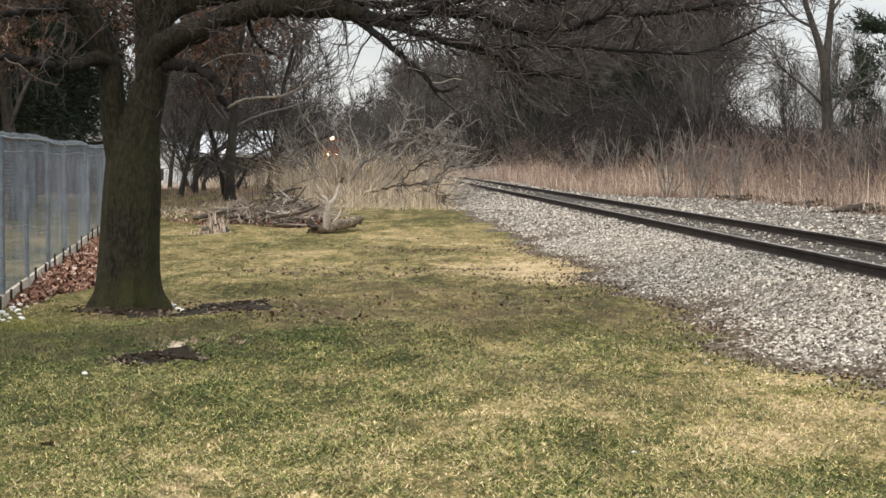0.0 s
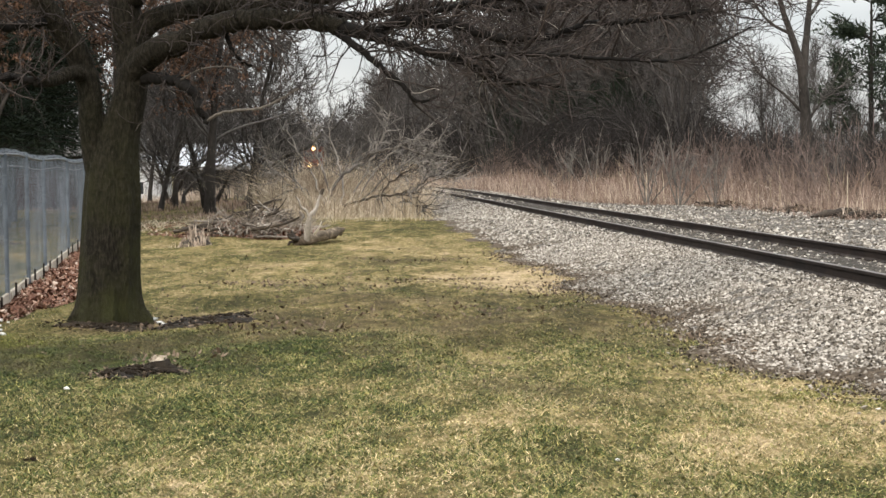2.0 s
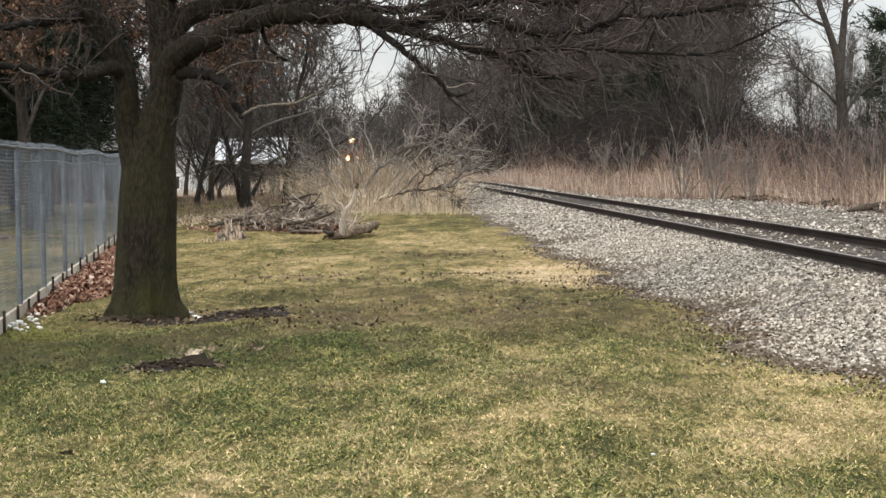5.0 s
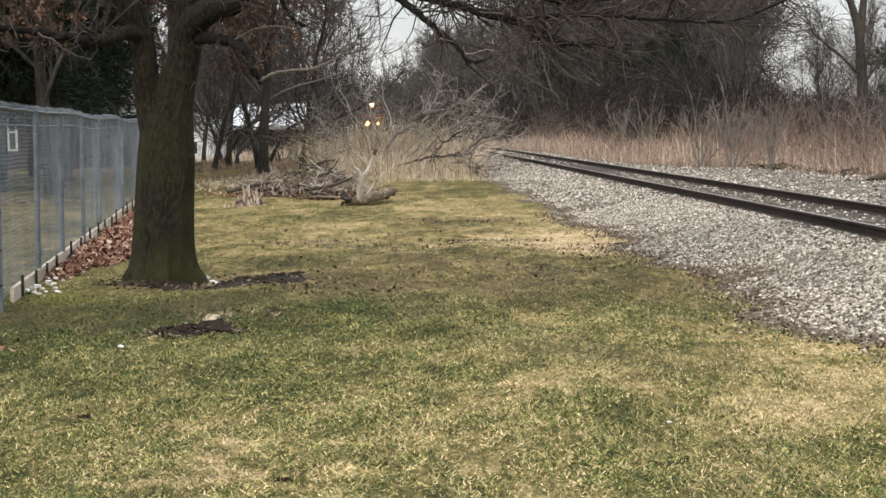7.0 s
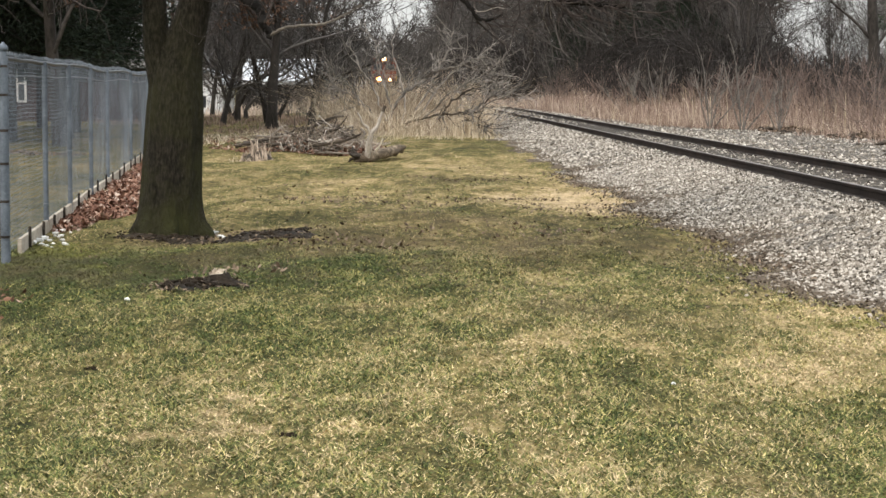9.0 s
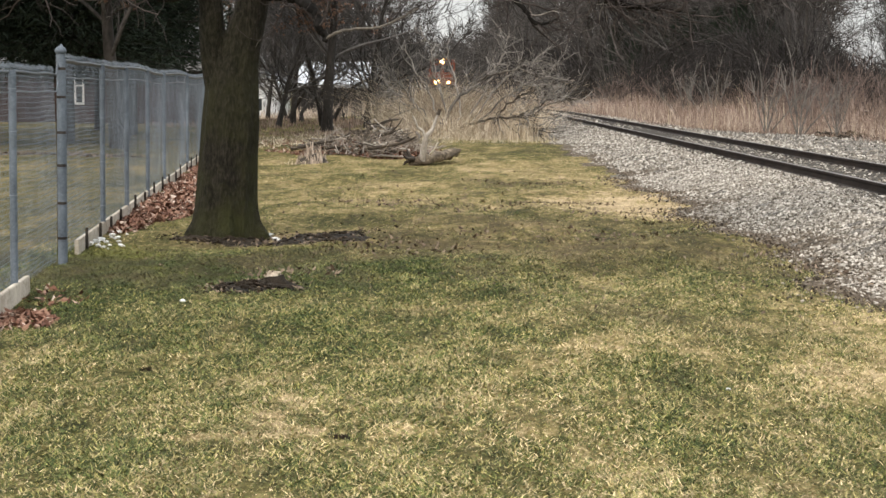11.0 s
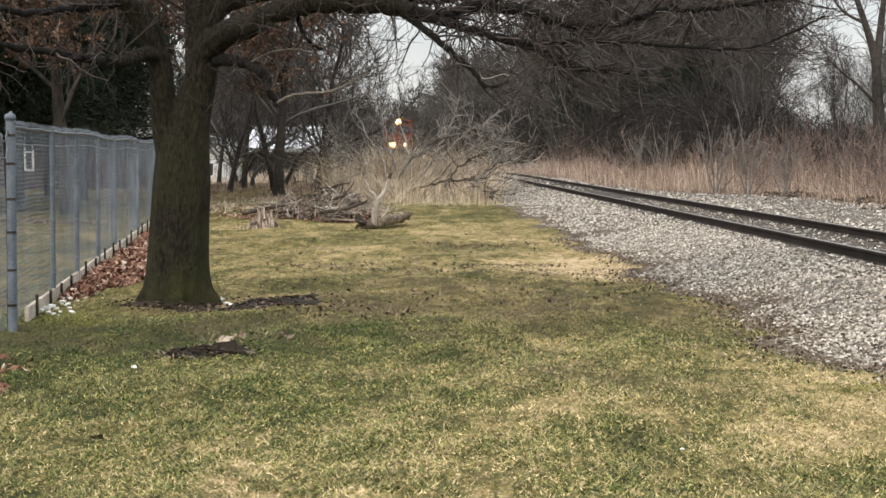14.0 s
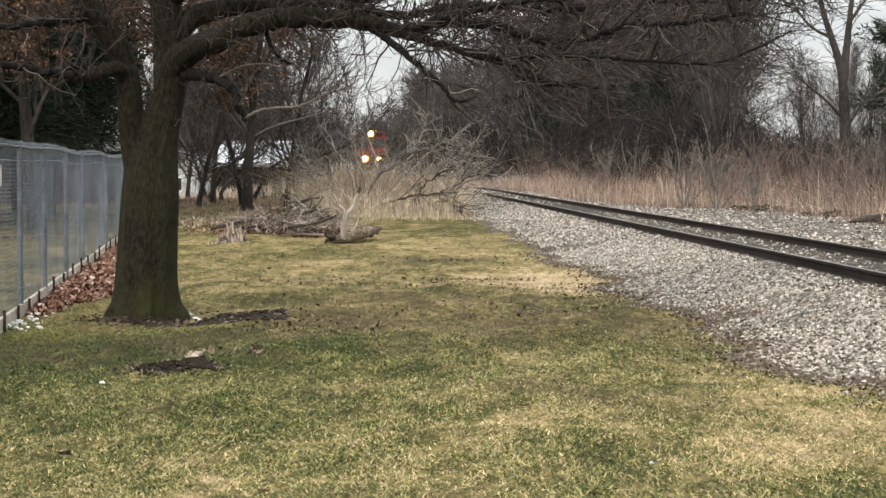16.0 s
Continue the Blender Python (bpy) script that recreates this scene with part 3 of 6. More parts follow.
def build_stones():
    rng = np.random.default_rng(7)

    def scatter(n, l0, l1, y0, y1, s0, s1, power=1.0):
        y = y0 + (y1 - y0) * rng.uniform(size=n) ** power
        lat = rng.uniform(l0, l1, n)
        return lat, y, rng.uniform(s0, s1, n)
    sets = [scatter(66000, -3.3, -0.85, 9.5, 32, 0.009, 0.022, 1.1), scatter(16000, -3.2, -0.85, 32, 66, 0.016, 0.03),
            scatter(6500, -0.66, 0.66, 14, 50, 0.01, 0.024, 1.2), scatter(10500, 0.85, 7.6, 18, 60, 0.018, 0.038, 1.2),
            scatter(5000, -2.9, 5.5, 60, 120, 0.03, 0.055)]
    lat, y, s = (np.concatenate(c) for c in zip(*sets))
    edge = -verge_line(y)
    keep = rng.uniform(size=len(lat)) > smooth(-0.35, 0.25, -lat - edge) * 0.995
    keep &= ~((lat > 3.2) & (rng.uniform(size=len(lat)) < 0.35))
    keep &= lat < 7.6 - 4.9 * overgrown(y) + 0.3 * rng.normal(size=len(lat))
    keep &= ~(np.abs(np.abs(lat) - 0.75) < 0.1)
    keep &= ~((lat > -1.2) & (lat < 1.45) & (rng.uniform(size=len(lat)) < 0.6))
    grit = scatter(15000, -3.2, -2.0, 11, 34, 0.005, 0.015, 1.2)
    grit = (verge_line(grit[1]) + 0.1 + 0.3 * rng.normal(size=len(grit[1])), grit[1], grit[2])
    stones_on("ballast_stones", rng, lat[keep], y[keep], s[keep], "loose angular pale grey ballast stones", STONE)
    stones_on("toe_grit", rng, *grit, "dirty brown grit at the foot of the ballast", DIRTY)


def rail_mesh(side, head):
    """One rail swept along the track; head: the worn running surface alone."""
    prof = [(-0.065, 0), (0.065, 0), (0.065, 0.012), (0.012, 0.03), (0.012, 0.105), (0.036, 0.118), (0.036, 0.146), (-0.036, 0.146), (-0.036, 0.118), (-0.012, 0.105), (-0.012, 0.03), (-0.065, 0.012)]
    if head:
        prof = [(-0.03, 0.1465), (0.03, 0.1465), (0.028, 0.151), (-0.028, 0.151)]
    ys = np.concatenate([np.arange(-60, 100, 3.0), np.arange(100, 340, 4.0)])
    k = len(prof)
    V = np.array([[track_x(y) + side * 0.75 + a, y, track_z(y) - 0.15 + b] for y in ys for a, b in prof])
    i = np.arange(len(ys) - 1)[:, None] * k
    j = np.arange(k)[None, :]
    F = np.stack([i + j, i + (j + 1) % k, i + k + (j + 1) % k, i + k + j], -1).reshape(-1, 4)
    return mesh_of("rail_head" if head else "rail", V, F, RAILTOP if head else RAIL)


def build_track():
    t = holder("railway_track", pose(0, 0, 0), "single railway track with rusty rails on buried wooden ties", "railway track", kind="structure")
    for side in (-1, 1):
        r = part_mesh("rail", rail_mesh(side, False), t, "rust-brown steel rail")
        part_mesh("rail_head", rail_mesh(side, True), r, "worn top of the rail")
    tie = box_bm([(-1.28, -0.11, -0.16, 1.28, 0.11, 0.0)], 0.012)
    me = bpy.data.meshes.new("tie")
    tie.to_mesh(me)
    tie.free()
    me.materials.append(TIE)
    plate_bm = box_bm([(-0.16, -0.09, 0.0, 0.16, 0.09, 0.014)])
    plate = bpy.data.meshes.new("tie_plate")
    plate_bm.to_mesh(plate)
    plate_bm.free()
    plate.materials.append(RAIL)
    rng = random.Random(3)
    for i in range(175):
        y = -5.5 + i * 0.54
        o = part_mesh("tie", me, t, "", pose(track_x(y), y, track_z(y) - 0.152 + rng.uniform(0, 0.012), 0, 0, 3.0 + rng.uniform(-1.5, 1.5)))
        if 14 < y < 45:
            for side in (-0.75, 0.75):
                part_mesh("tie_plate", plate, o, "", pose(side, 0, 0.001))


def build_fouled_strips():
    """Darker, oil-stained stone along both rails and between them."""
    ys = np.concatenate([np.arange(-60, 8, 1.0), np.arange(8, 70, 0.5), np.arange(70, 200, 3.0)])
    for l0, l1 in ((-1.22, -0.83), (-0.67, 0.67), (0.83, 1.5)):
        ls = np.linspace(l0, l1, 8)
        Y, L = np.meshgrid(ys, ls, indexing="ij")
        rng = np.random.default_rng(6)
        edge = np.abs(L - (l0 + l1) / 2) / ((l1 - l0) / 2)
        X = track_x(Y) + L + np.where(edge > 0.99, 0.05 * np.sin(Y * 3.1), 0)
        Z = bed_z(L, Y) + 0.016 + rng.normal(size=Y.shape) * 0.005 - 0.012 * (edge > 0.99)
        i = np.arange(len(ys) - 1)[:, None] * 8 + np.arange(7)[None, :]
        F = np.stack([i, i + 1, i + 9, i + 8], -1).reshape(-1, 4)
        ob = new("fouled_ballast", mesh_of("fouled_ballast", np.stack([X, Y, Z], -1).reshape(-1, 3), F, FOULED))
        tagged(ob, "dark oil-stained ballast along the rails", "ballast", kind="structure")


def build_verge():
    """The strip of bare, gritty soil between lawn and stone."""
    ys = np.arange(6, 70, 0.25)
    ws = np.linspace(-1, 1, 9)
    Y, W = np.meshgrid(ys, ws, indexing="ij")
    half = 0.36 + 0.1 * np.sin(Y * 1.3 + 2)
    X = track_x(Y) + verge_line(Y) + W * half
    Z = np.maximum(ground_z(X, Y), bed_z(X - track_x(Y), Y)) + 0.018 - 0.03 * np.abs(W) ** 3
    i = np.arange(len(ys) - 1)[:, None] * 9 + np.arange(8)[None, :]
    F = np.stack([i, i + 1, i + 10, i + 9], -1).reshape(-1, 4)
    ob = new("soil_verge", mesh_of("soil_verge", np.stack([X, Y, Z], -1).reshape(-1, 3), F, VERGE, True))
    tagged(ob, "dark gritty soil between the lawn and the ballast", "bare soil", kind="structure")


build_ballast()
build_fouled_strips()
build_verge()
build_stones()
build_track()


# ---- the big tree on the lawn ----
def build_big_tree():
    rng = np.random.default_rng(11)
    base = (-3.27, 18.45, -0.01)
    tree = holder("big_tree", pose(base[0], base[1], 0), "large bare maple with forked trunk and spreading limbs on the lawn", "tree")
    o = np.array([base[0], base[1], 0.0])

    def local(points):
        return np.array(points) - o

    def stem_rings(line, radii, sides, flare, k=30):
        """A closed, ridged stem along a bent line, with root flare towards the ground."""
        pts = bend(local(line), k)
        rad = np.interp(np.linspace(0, 1, k), np.linspace(0, 1, len(radii)), radii)
        pts, rad = np.vstack([pts[:1], pts, pts[-1:]]), np.concatenate([[0.002], rad, [0.002]])
        tan = np.gradient(pts, axis=0)
        tan /= np.linalg.norm(tan, axis=1)[:, None] + 1e-9
        u = np.cross(np.array([0.0, 1, 0]), tan)
        u /= np.linalg.norm(u, axis=1)[:, None] + 1e-9
        w = np.cross(tan, u)
        a = np.arange(sides) * 2 * math.pi / sides
        low = np.exp(-np.maximum(pts[:, 2], 0) / 0.13)[:, None] * flare
        ridge = 1 + low * (0.1 + 0.3 * np.maximum(0, np.cos(a * 5 + 0.6)) + 0.12 * np.cos(a * 3)) + 0.03 * np.cos(a * 9 + pts[:, 2:] * 1.3) + 0.02 * np.cos(a * 15 - pts[:, 2:] * 2)
        V = pts[:, None, :] + (rad[:, None] * ridge)[:, :, None] * (u[:, None, :] * np.cos(a)[None, :, None] + w[:, None, :] * np.sin(a)[None, :, None])
        i = np.arange(k + 1)[:, None] * sides
        j = np.arange(sides)[None, :]
        F = np.stack([i + j, i + (j + 1) % sides, i + sides + (j + 1) % sides, i + sides + j], -1).reshape(-1, 4).tolist()
        F += [list(range(sides))[::-1], list(range((k + 1) * sides, (k + 2) * sides))]
        return V.reshape(-1, 3).tolist(), F

    # one trunk that forks into two stems, the foot of the great limbs grown into it
    main = [(-3.29, 18.45, -0.08), (-3.28, 18.45, 0.19), (-3.26, 18.45, 0.54), (-3.24, 18.45, 0.89), (-3.22, 18.45, 1.25), (-3.20, 18.45, 1.60), (-3.14, 18.45, 1.89), (-3.05, 18.45, 2.19), (-2.99, 18.45, 2.48), (-3.01, 18.5, 2.83), (-3.06, 18.5, 3.18), (-3.11, 18.55, 3.48), (-3.13, 18.6, 4.10)]
    left = [(-3.33, 18.4, 1.2), (-3.37, 18.4, 1.54), (-3.40, 18.38, 1.84), (-3.41, 18.35, 2.13), (-3.41, 18.33, 2.39), (-3.47, 18.3, 2.59), (-3.53, 18.22, 2.79), (-3.62, 18.15, 2.96), (-3.73, 18.1, 3.11), (-3.82, 18.05, 3.26), (-3.91, 18.0, 3.43), (-4.05, 17.9, 3.8)]
    right = [(-3.01, 18.4, 2.51), (-2.86, 18.3, 2.66), (-2.66, 18.1, 2.76), (-2.43, 17.95, 2.82)]
    upper = [(-2.99, 18.5, 2.83), (-2.80, 18.5, 3.07), (-2.51, 18.5, 3.17), (-2.22, 18.55, 3.23)]
    level = [(-3.39, 18.35, 2.50), (-3.54, 18.1, 2.53), (-3.69, 17.9, 2.45), (-3.81, 17.7, 2.43)]
    V, F = [], []
    for line, radii, flare in ((main, [0.335, 0.315, 0.308, 0.302, 0.3, 0.27, 0.215, 0.178, 0.162, 0.17, 0.165, 0.15, 0.12], 1.0),
                               (left, [0.1, 0.12, 0.125, 0.125, 0.122, 0.125, 0.125, 0.122, 0.115, 0.105, 0.1, 0.09], 0.0),
                               (right, [0.13, 0.14, 0.132, 0.124], 0.0), (upper, [0.12, 0.115, 0.105, 0.098], 0.0), (level, [0.09, 0.075, 0.066, 0.06], 0.0)):
        v, f = stem_rings(line, radii, 40, flare)
        F += [[n + len(V) for n in face] for face in f]
        V += v
    trunk = part_mesh("trunk", mesh_of("trunk", V, F, BARK, True), tree, "grey-brown furrowed trunk with a green tinge, forking in two")
    grown = trunk.modifiers.new("grown_together", "REMESH")
    grown.mode, grown.voxel_size, grown.use_smooth_shade = "VOXEL", 0.016, True
    worn = trunk.modifiers.new("worn", "SMOOTH")
    worn.factor, worn.iterations = 0.5, 3
    limbs = [
        ([(-2.52, 18.0, 2.8), (-2.43, 17.95, 2.82), (-2.13, 17.8, 2.94), (-1.83, 17.65, 3.0), (-1.54, 17.55, 3.0), (-1.26, 17.5, 2.99), (-0.98, 17.45, 2.96), (-0.76, 17.4, 2.91)], 0.122, 0.085),
        ([(-0.82, 17.4, 2.91), (-0.46, 17.3, 2.84), (-0.21, 17.3, 2.94), (0.25, 17.2, 2.91), (0.74, 17.1, 2.77), (1.16, 17, 2.75), (1.58, 16.9, 2.87), (2.10, 16.8, 2.89), (2.72, 16.7, 2.98)], 0.08, 0.02),
        ([(-0.79, 17.4, 2.89), (-0.35, 17.2, 2.76), (0.09, 17, 2.62), (0.43, 16.9, 2.51), (0.78, 16.8, 2.34), (1.04, 16.7, 2.30), (1.28, 16.7, 2.27)], 0.062, 0.014),
        ([(-0.82, 17.4, 2.86), (-0.57, 17.2, 2.66), (-0.35, 17.1, 2.46), (-0.18, 17, 2.31), (-0.06, 17, 2.17), (0.06, 17, 2.17), (0.15, 17, 2.21)], 0.045, 0.01),
        ([(0.09, 17, 2.62), (0.51, 16.8, 2.57), (0.93, 16.7, 2.58), (1.35, 16.6, 2.55), (1.81, 16.5, 2.51), (2.32, 16.4, 2.49), (2.68, 16.4, 2.61), (3.04, 16.4, 2.79)], 0.03, 0.01),
        ([(-2.32, 18.53, 3.21), (-2.22, 18.55, 3.23), (-1.93, 18.6, 3.24), (-1.58, 18.7, 3.28), (-1.23, 18.8, 3.31), (-0.94, 18.9, 3.36), (-0.7, 19.0, 3.43), (-0.49, 19.1, 3.55), (-0.22, 19.2, 3.77)], 0.1, 0.07),
        ([(-1.32, 18.7, 3.25), (-0.61, 18.6, 3.11), (0.09, 18.4, 3.21), (1.01, 18.2, 3.13), (1.91, 18, 3.21), (2.92, 17.9, 3.22), (3.58, 17.8, 3.38)], 0.06, 0.015),
        ([(-2.84, 18.35, 2.50), (-2.60, 18.1, 2.46), (-2.39, 17.9, 2.39), (-2.27, 17.8, 2.28), (-2.21, 17.7, 2.13), (-2.13, 17.7, 2.00)], 0.063, 0.03),
        ([(-2.14, 17.7, 2.02), (-2.00, 17.6, 2.09), (-1.81, 17.6, 2.12), (-1.60, 17.5, 2.13), (-1.41, 17.5, 2.21), (-1.20, 17.4, 2.32)], 0.017, 0.009),
        ([(-1.95, 17.8, 2.91), (-1.90, 17.8, 2.75), (-1.83, 17.8, 2.64), (-1.70, 17.8, 2.56)], 0.03, 0.016),
        ([(-3.76, 17.78, 2.44), (-3.81, 17.7, 2.43), (-4.02, 17.6, 2.46), (-4.25, 17.4, 2.5), (-4.53, 17.2, 2.53), (-4.8, 17.0, 2.58), (-5.1, 16.9, 2.66)], 0.062, 0.03),
        ([(-3.72, 18.1, 3.08), (-3.91, 17.9, 3.02), (-4.09, 17.7, 2.97), (-4.32, 17.5, 2.92), (-4.55, 17.3, 2.89), (-4.82, 17.1, 2.91), (-5.2, 17.0, 2.97)], 0.05, 0.028),
        ([(-3.02, 18.5, 3.28), (-2.58, 18, 3.51), (-1.94, 17.4, 3.66), (-1.19, 16.8, 3.70), (-0.33, 16.4, 3.75)], 0.11, 0.04),
        ([(-3.02, 18.5, 3.51), (-3.54, 19.2, 3.95), (-4.39, 19.8, 4.39), (-5.37, 20.2, 4.70)], 0.1, 0.03),
        ([(-3.00, 18.5, 3.74), (-2.93, 19.2, 4.37), (-2.57, 20.2, 5.15), (-2.01, 21, 5.88)], 0.1, 0.03),
        ([(-3.01, 18.5, 3.92), (-3.14, 18, 4.47), (-3.41, 17.4, 4.97), (-3.59, 17.2, 5.46)], 0.1, 0.03),
        ([(-2.46, 17.95, 2.42), (-2.31, 17.8, 2.49), (-2.15, 17.7, 2.54), (-1.92, 17.6, 2.55), (-1.74, 17.5, 2.50)], 0.012, 0.006),
        ([(-0.7, 19.0, 3.43), (0.1, 18.8, 3.55), (0.9, 18.6, 3.48), (1.8, 18.5, 3.58), (2.6, 18.4, 3.5)], 0.05, 0.015),
        ([(-0.35, 17.3, 2.92), (0.4, 17.3, 3.1), (1.2, 17.3, 3.2), (2.0, 17.2, 3.3), (2.8, 17.1, 3.24)], 0.035, 0.012),
    ]
    lines = []
    for pts, r0, r1 in limbs:
        k = 0.85 if r0 in (0.08, 0.062, 0.045, 0.06, 0.03) else 1.0
        r0, r1 = r0 * k, r1 * k
        p = bend(local(pts), 8 * len(pts))
        p += rng.normal(size=p.shape) * min(0.012, r1 * 0.4)
        rad = np.linspace(r0, r1, len(p)) * (1 + 0.05 * np.sin(np.arange(len(p)) * 0.9 + rng.uniform(0, 6)) + 0.04 * np.sin(np.arange(len(p)) * 0.37))
        t = Tubes()
        t.add(p, rad, 14 if r0 > 0.06 else 8, 0.035, rng)
        # limbs under 9 cm take the bark colour darkened for backlight
        part_mesh("limb", t.mesh("limb", MID_DEADWOOD if r0 in (0.017, 0.012) else BARK if r0 > 0.09 else BACKLIT_LIMB), tree)
        lines.append((p, rad))
    twigs, pale = Tubes(), Tubes()

    def sprout(p, rad, per_metre, size, levels, spread=0.95, up=0.0):
        seg = np.linalg.norm(np.diff(p, axis=0), axis=1)
        total = seg.sum()
        cum = np.concatenate([[0], np.cumsum(seg)])
        for _ in range(int(total * per_metre + 0.5)):
            s = rng.uniform(0.06, 1.0) * total
            i = min(np.searchsorted(cum, s) - 1, len(p) - 2)
            q = p[i] + (p[i + 1] - p[i]) * ((s - cum[i]) / max(seg[i], 1e-6))
            tan = (p[i + 1] - p[i]) / max(seg[i], 1e-6)
            light = rng.uniform() < 0.04
            length = size * rng.uniform(0.45, 1.35) * (0.6 if light else 1.0)
            d = sidewards(rng, tan, rng.uniform(0.5, 1.25) * spread)
            d[2] += up
            r = min(rad[i] * 0.6, 0.006 + 0.0095 * length)
            line = shoot(rng, q, d, length, 6, 0.24, 0.02)
            (pale if light else twigs).add(line, np.linspace(r, max(0.003, r * 0.4), 6) * (0.7 if light else 1.0), 3)
            if levels > 0:
                sprout(line, np.linspace(r, 0.004, 6), 9.0, size * 0.5, levels - 1, spread)

    for n, (p, rad) in enumerate(lines):
        k = (17, 33, 23, 14, 27, 22, 40, 6, 8, 5, 13, 13, 20, 14, 8, 8, 4, 36, 34)[n]
        sprout(p, rad, k, 0.6 if n not in (8, 9, 16) else 0.3, 1 if n not in (12, 13, 14, 15) else 0)
    stem = bend(local(main[8:]), 12)
    sprout(stem, np.full(12, 0.05), 22, 0.6, 1)
    stem = bend(local(left[5:]), 12)
    sprout(stem, np.full(12, 0.05), 22, 0.55, 1)
    tagged(part_mesh("twig_spray", twigs.mesh("twig_spray", TWIG), tree, "fine bare dark twigs"), kind="stuff")
    tagged(part_mesh("pale_twig_spray", pale.mesh("pale_twig_spray", PALE_TWIG), tree, "pale lichen-grey twigs"), kind="stuff")
    return tree


build_big_tree()


# ---- bare soil, stumps and small marks on the lawn ----
# the fence's line: x = FENCE_A + FENCE_B * y
FENCE_A, FENCE_B = -2.045, -0.1385


def soil_patch(x, y, rx, ry, seed, label, clods=150):
    rng = np.random.default_rng(seed)
    n, rings = 40, 7
    a = np.arange(n) * 2 * math.pi / n
    edge = 1 + 0.22 * np.sin(3 * a + seed) + 0.16 * np.sin(5 * a + 2 * seed) + rng.normal(size=n) * 0.1
    rise = min(0.03, rx * 0.12)
    V = [[x, y, float(ground_z(x, y)) + rise]]
    for k in range(1, rings + 1):
        s = k / rings
        px, py = x + rx * s * edge * np.cos(a), y + ry * s * edge * np.sin(a)
        pz = ground_z(px, py) + rise * (1 - s ** 2) + rng.normal(size=n) * 0.008 + np.where(k == rings, -0.02, 0.0)
        V += np.stack([px, py, pz], -1).tolist()
    F = [[0, 1 + j, 1 + (j + 1) % n] for j in range(n)]
    for k in range(rings - 1):
        F += [[1 + k * n + j, 1 + (k + 1) * n + j, 1 + (k + 1) * n + (j + 1) % n, 1 + k * n + (j + 1) % n] for j in range(n)]
    v0, f0 = icosahedron()
    for _ in range(clods):
        b, s = rng.uniform(0, 6.28), math.sqrt(rng.uniform()) * 1.5
        px, py = x + rx * s * math.cos(b), y + ry * s * math.sin(b)
        k = rng.uniform(0.007, min(0.03, rx * 0.3)) * (1.25 - 0.55 * s)
        F += (f0 + len(V)).tolist()
        V += (v0 * (1 + rng.normal(size=(12, 1)) * 0.25) * np.array([1.3, 1, 0.8]) * k + np.array([px, py, float(ground_z(px, py)) + rise * max(0, 1 - s * s) + k * 0.3])).tolist()
    ob = new("soil_patch", mesh_of("soil_patch", V, F, SOIL))
    return tagged(ob, label, "bare soil", kind="structure")


soil_patch(-2.21, 13.42, 0.36, 0.36, 1, "dark bare soil round a small stump")
soil_patch(-2.26, 18.0, 0.52, 1.0, 2, "dark bare soil beside the big tree")
soil_patch(-3.19, 18.07, 0.5, 0.5, 4, "dark bare soil round the foot of the big tree")
for i, (x, y, s) in enumerate([(-0.84, 7.59, 0.04), (-2.13, 9.53, 0.035)]):
    soil_patch(x, y, s, s * 0.8, 10 + i, "small dark bare spot in the lawn", 7)


def splinters(name, x, y, radius, height, count, seed, material, label, lean=0.25, sides=5, low=None):
    """A broken stump: upright splinters of uneven height round a dark core."""
    rng = np.random.default_rng(seed)
    z = float(ground_z(x, y))
    t = holder(name, pose(x, y, z), label, "tree stump")
    core = Tubes()
    if low:
        core.add([[0, 0, -0.05], [0, 0, 0.02], [0.005, 0, height * 0.4], [0, 0, height * 0.72], [0, 0, height * 0.75]], [radius * 2.0, radius * 1.5, radius * 1.05, radius * 0.8, 0.004], 14, 0.3, rng)
    else:
        core.add([[0, 0, -0.05], [0, 0, height * 0.12], [0.01, 0, height * 0.35], [0, 0, height * 0.5], [0, 0, height * 0.52]], [radius * 0.95, radius * 0.7, radius * 0.45, radius * 0.3, 0.01], 16, 0.2, rng)
    part_mesh("stump_core", core.mesh("stump_core", STUMPWOOD if low else DARK_DEADWOOD), t, "dark rotten core")
    chips = Tubes()
    if low:
        for _ in range(7):
            a = rng.uniform(0, 6.28)
            q = np.array([math.cos(a) * radius * 0.5, math.sin(a) * radius * 0.5, height * rng.uniform(0.62, 0.95)])
            chips.add([q, q + [rng.normal() * 0.02, rng.normal() * 0.02, 0.012], q + [rng.normal() * 0.03, rng.normal() * 0.03, 0.02]], [0.006, radius * rng.uniform(0.12, 0.26), 0.003], 6, 0.3, rng)
    for _ in range(count):
        a, r = rng.uniform(0, 6.28), radius * rng.uniform(0.25, 0.95)
        p = np.array([r * math.cos(a), r * math.sin(a), -0.02])
        tip = lean * rng.uniform(-0.3, 1.2)
        d = np.array([-math.cos(a) * tip, -math.sin(a) * tip, 1.0]) + rng.normal(size=3) * 0.14
        h = height * rng.uniform(0.35, 1.15) * (1.2 - 0.75 * r / radius)
        w = radius * rng.uniform(0.035, 0.095)
        if low:
            h, p[2], w = height * rng.uniform(0.15, 0.45), height * rng.uniform(0.5, 0.75), radius * rng.uniform(0.04, 0.1)
            p[:2] *= 0.7
            d[:2] += rng.normal(size=2) * 0.4
        else:
            for k in range(2):
                q = p + d * h * rng.uniform(0.35, 0.8)
                chips.add([q, q + (d + rng.normal(size=3) * 0.25) * h * rng.uniform(0.25, 0.5)], [w * 0.6, w * 0.08], 4, 0.2, rng)
        chips.add([p, p + d * h * 0.55 + rng.normal(size=3) * 0.012, p + d * h], [w, w * 0.9, w * 0.18], sides, 0.25, rng)
    tagged(part_mesh("splintered_rim", chips.mesh("splintered_rim", material, False), t, "pale splintered wood"), kind="stuff")
    return t


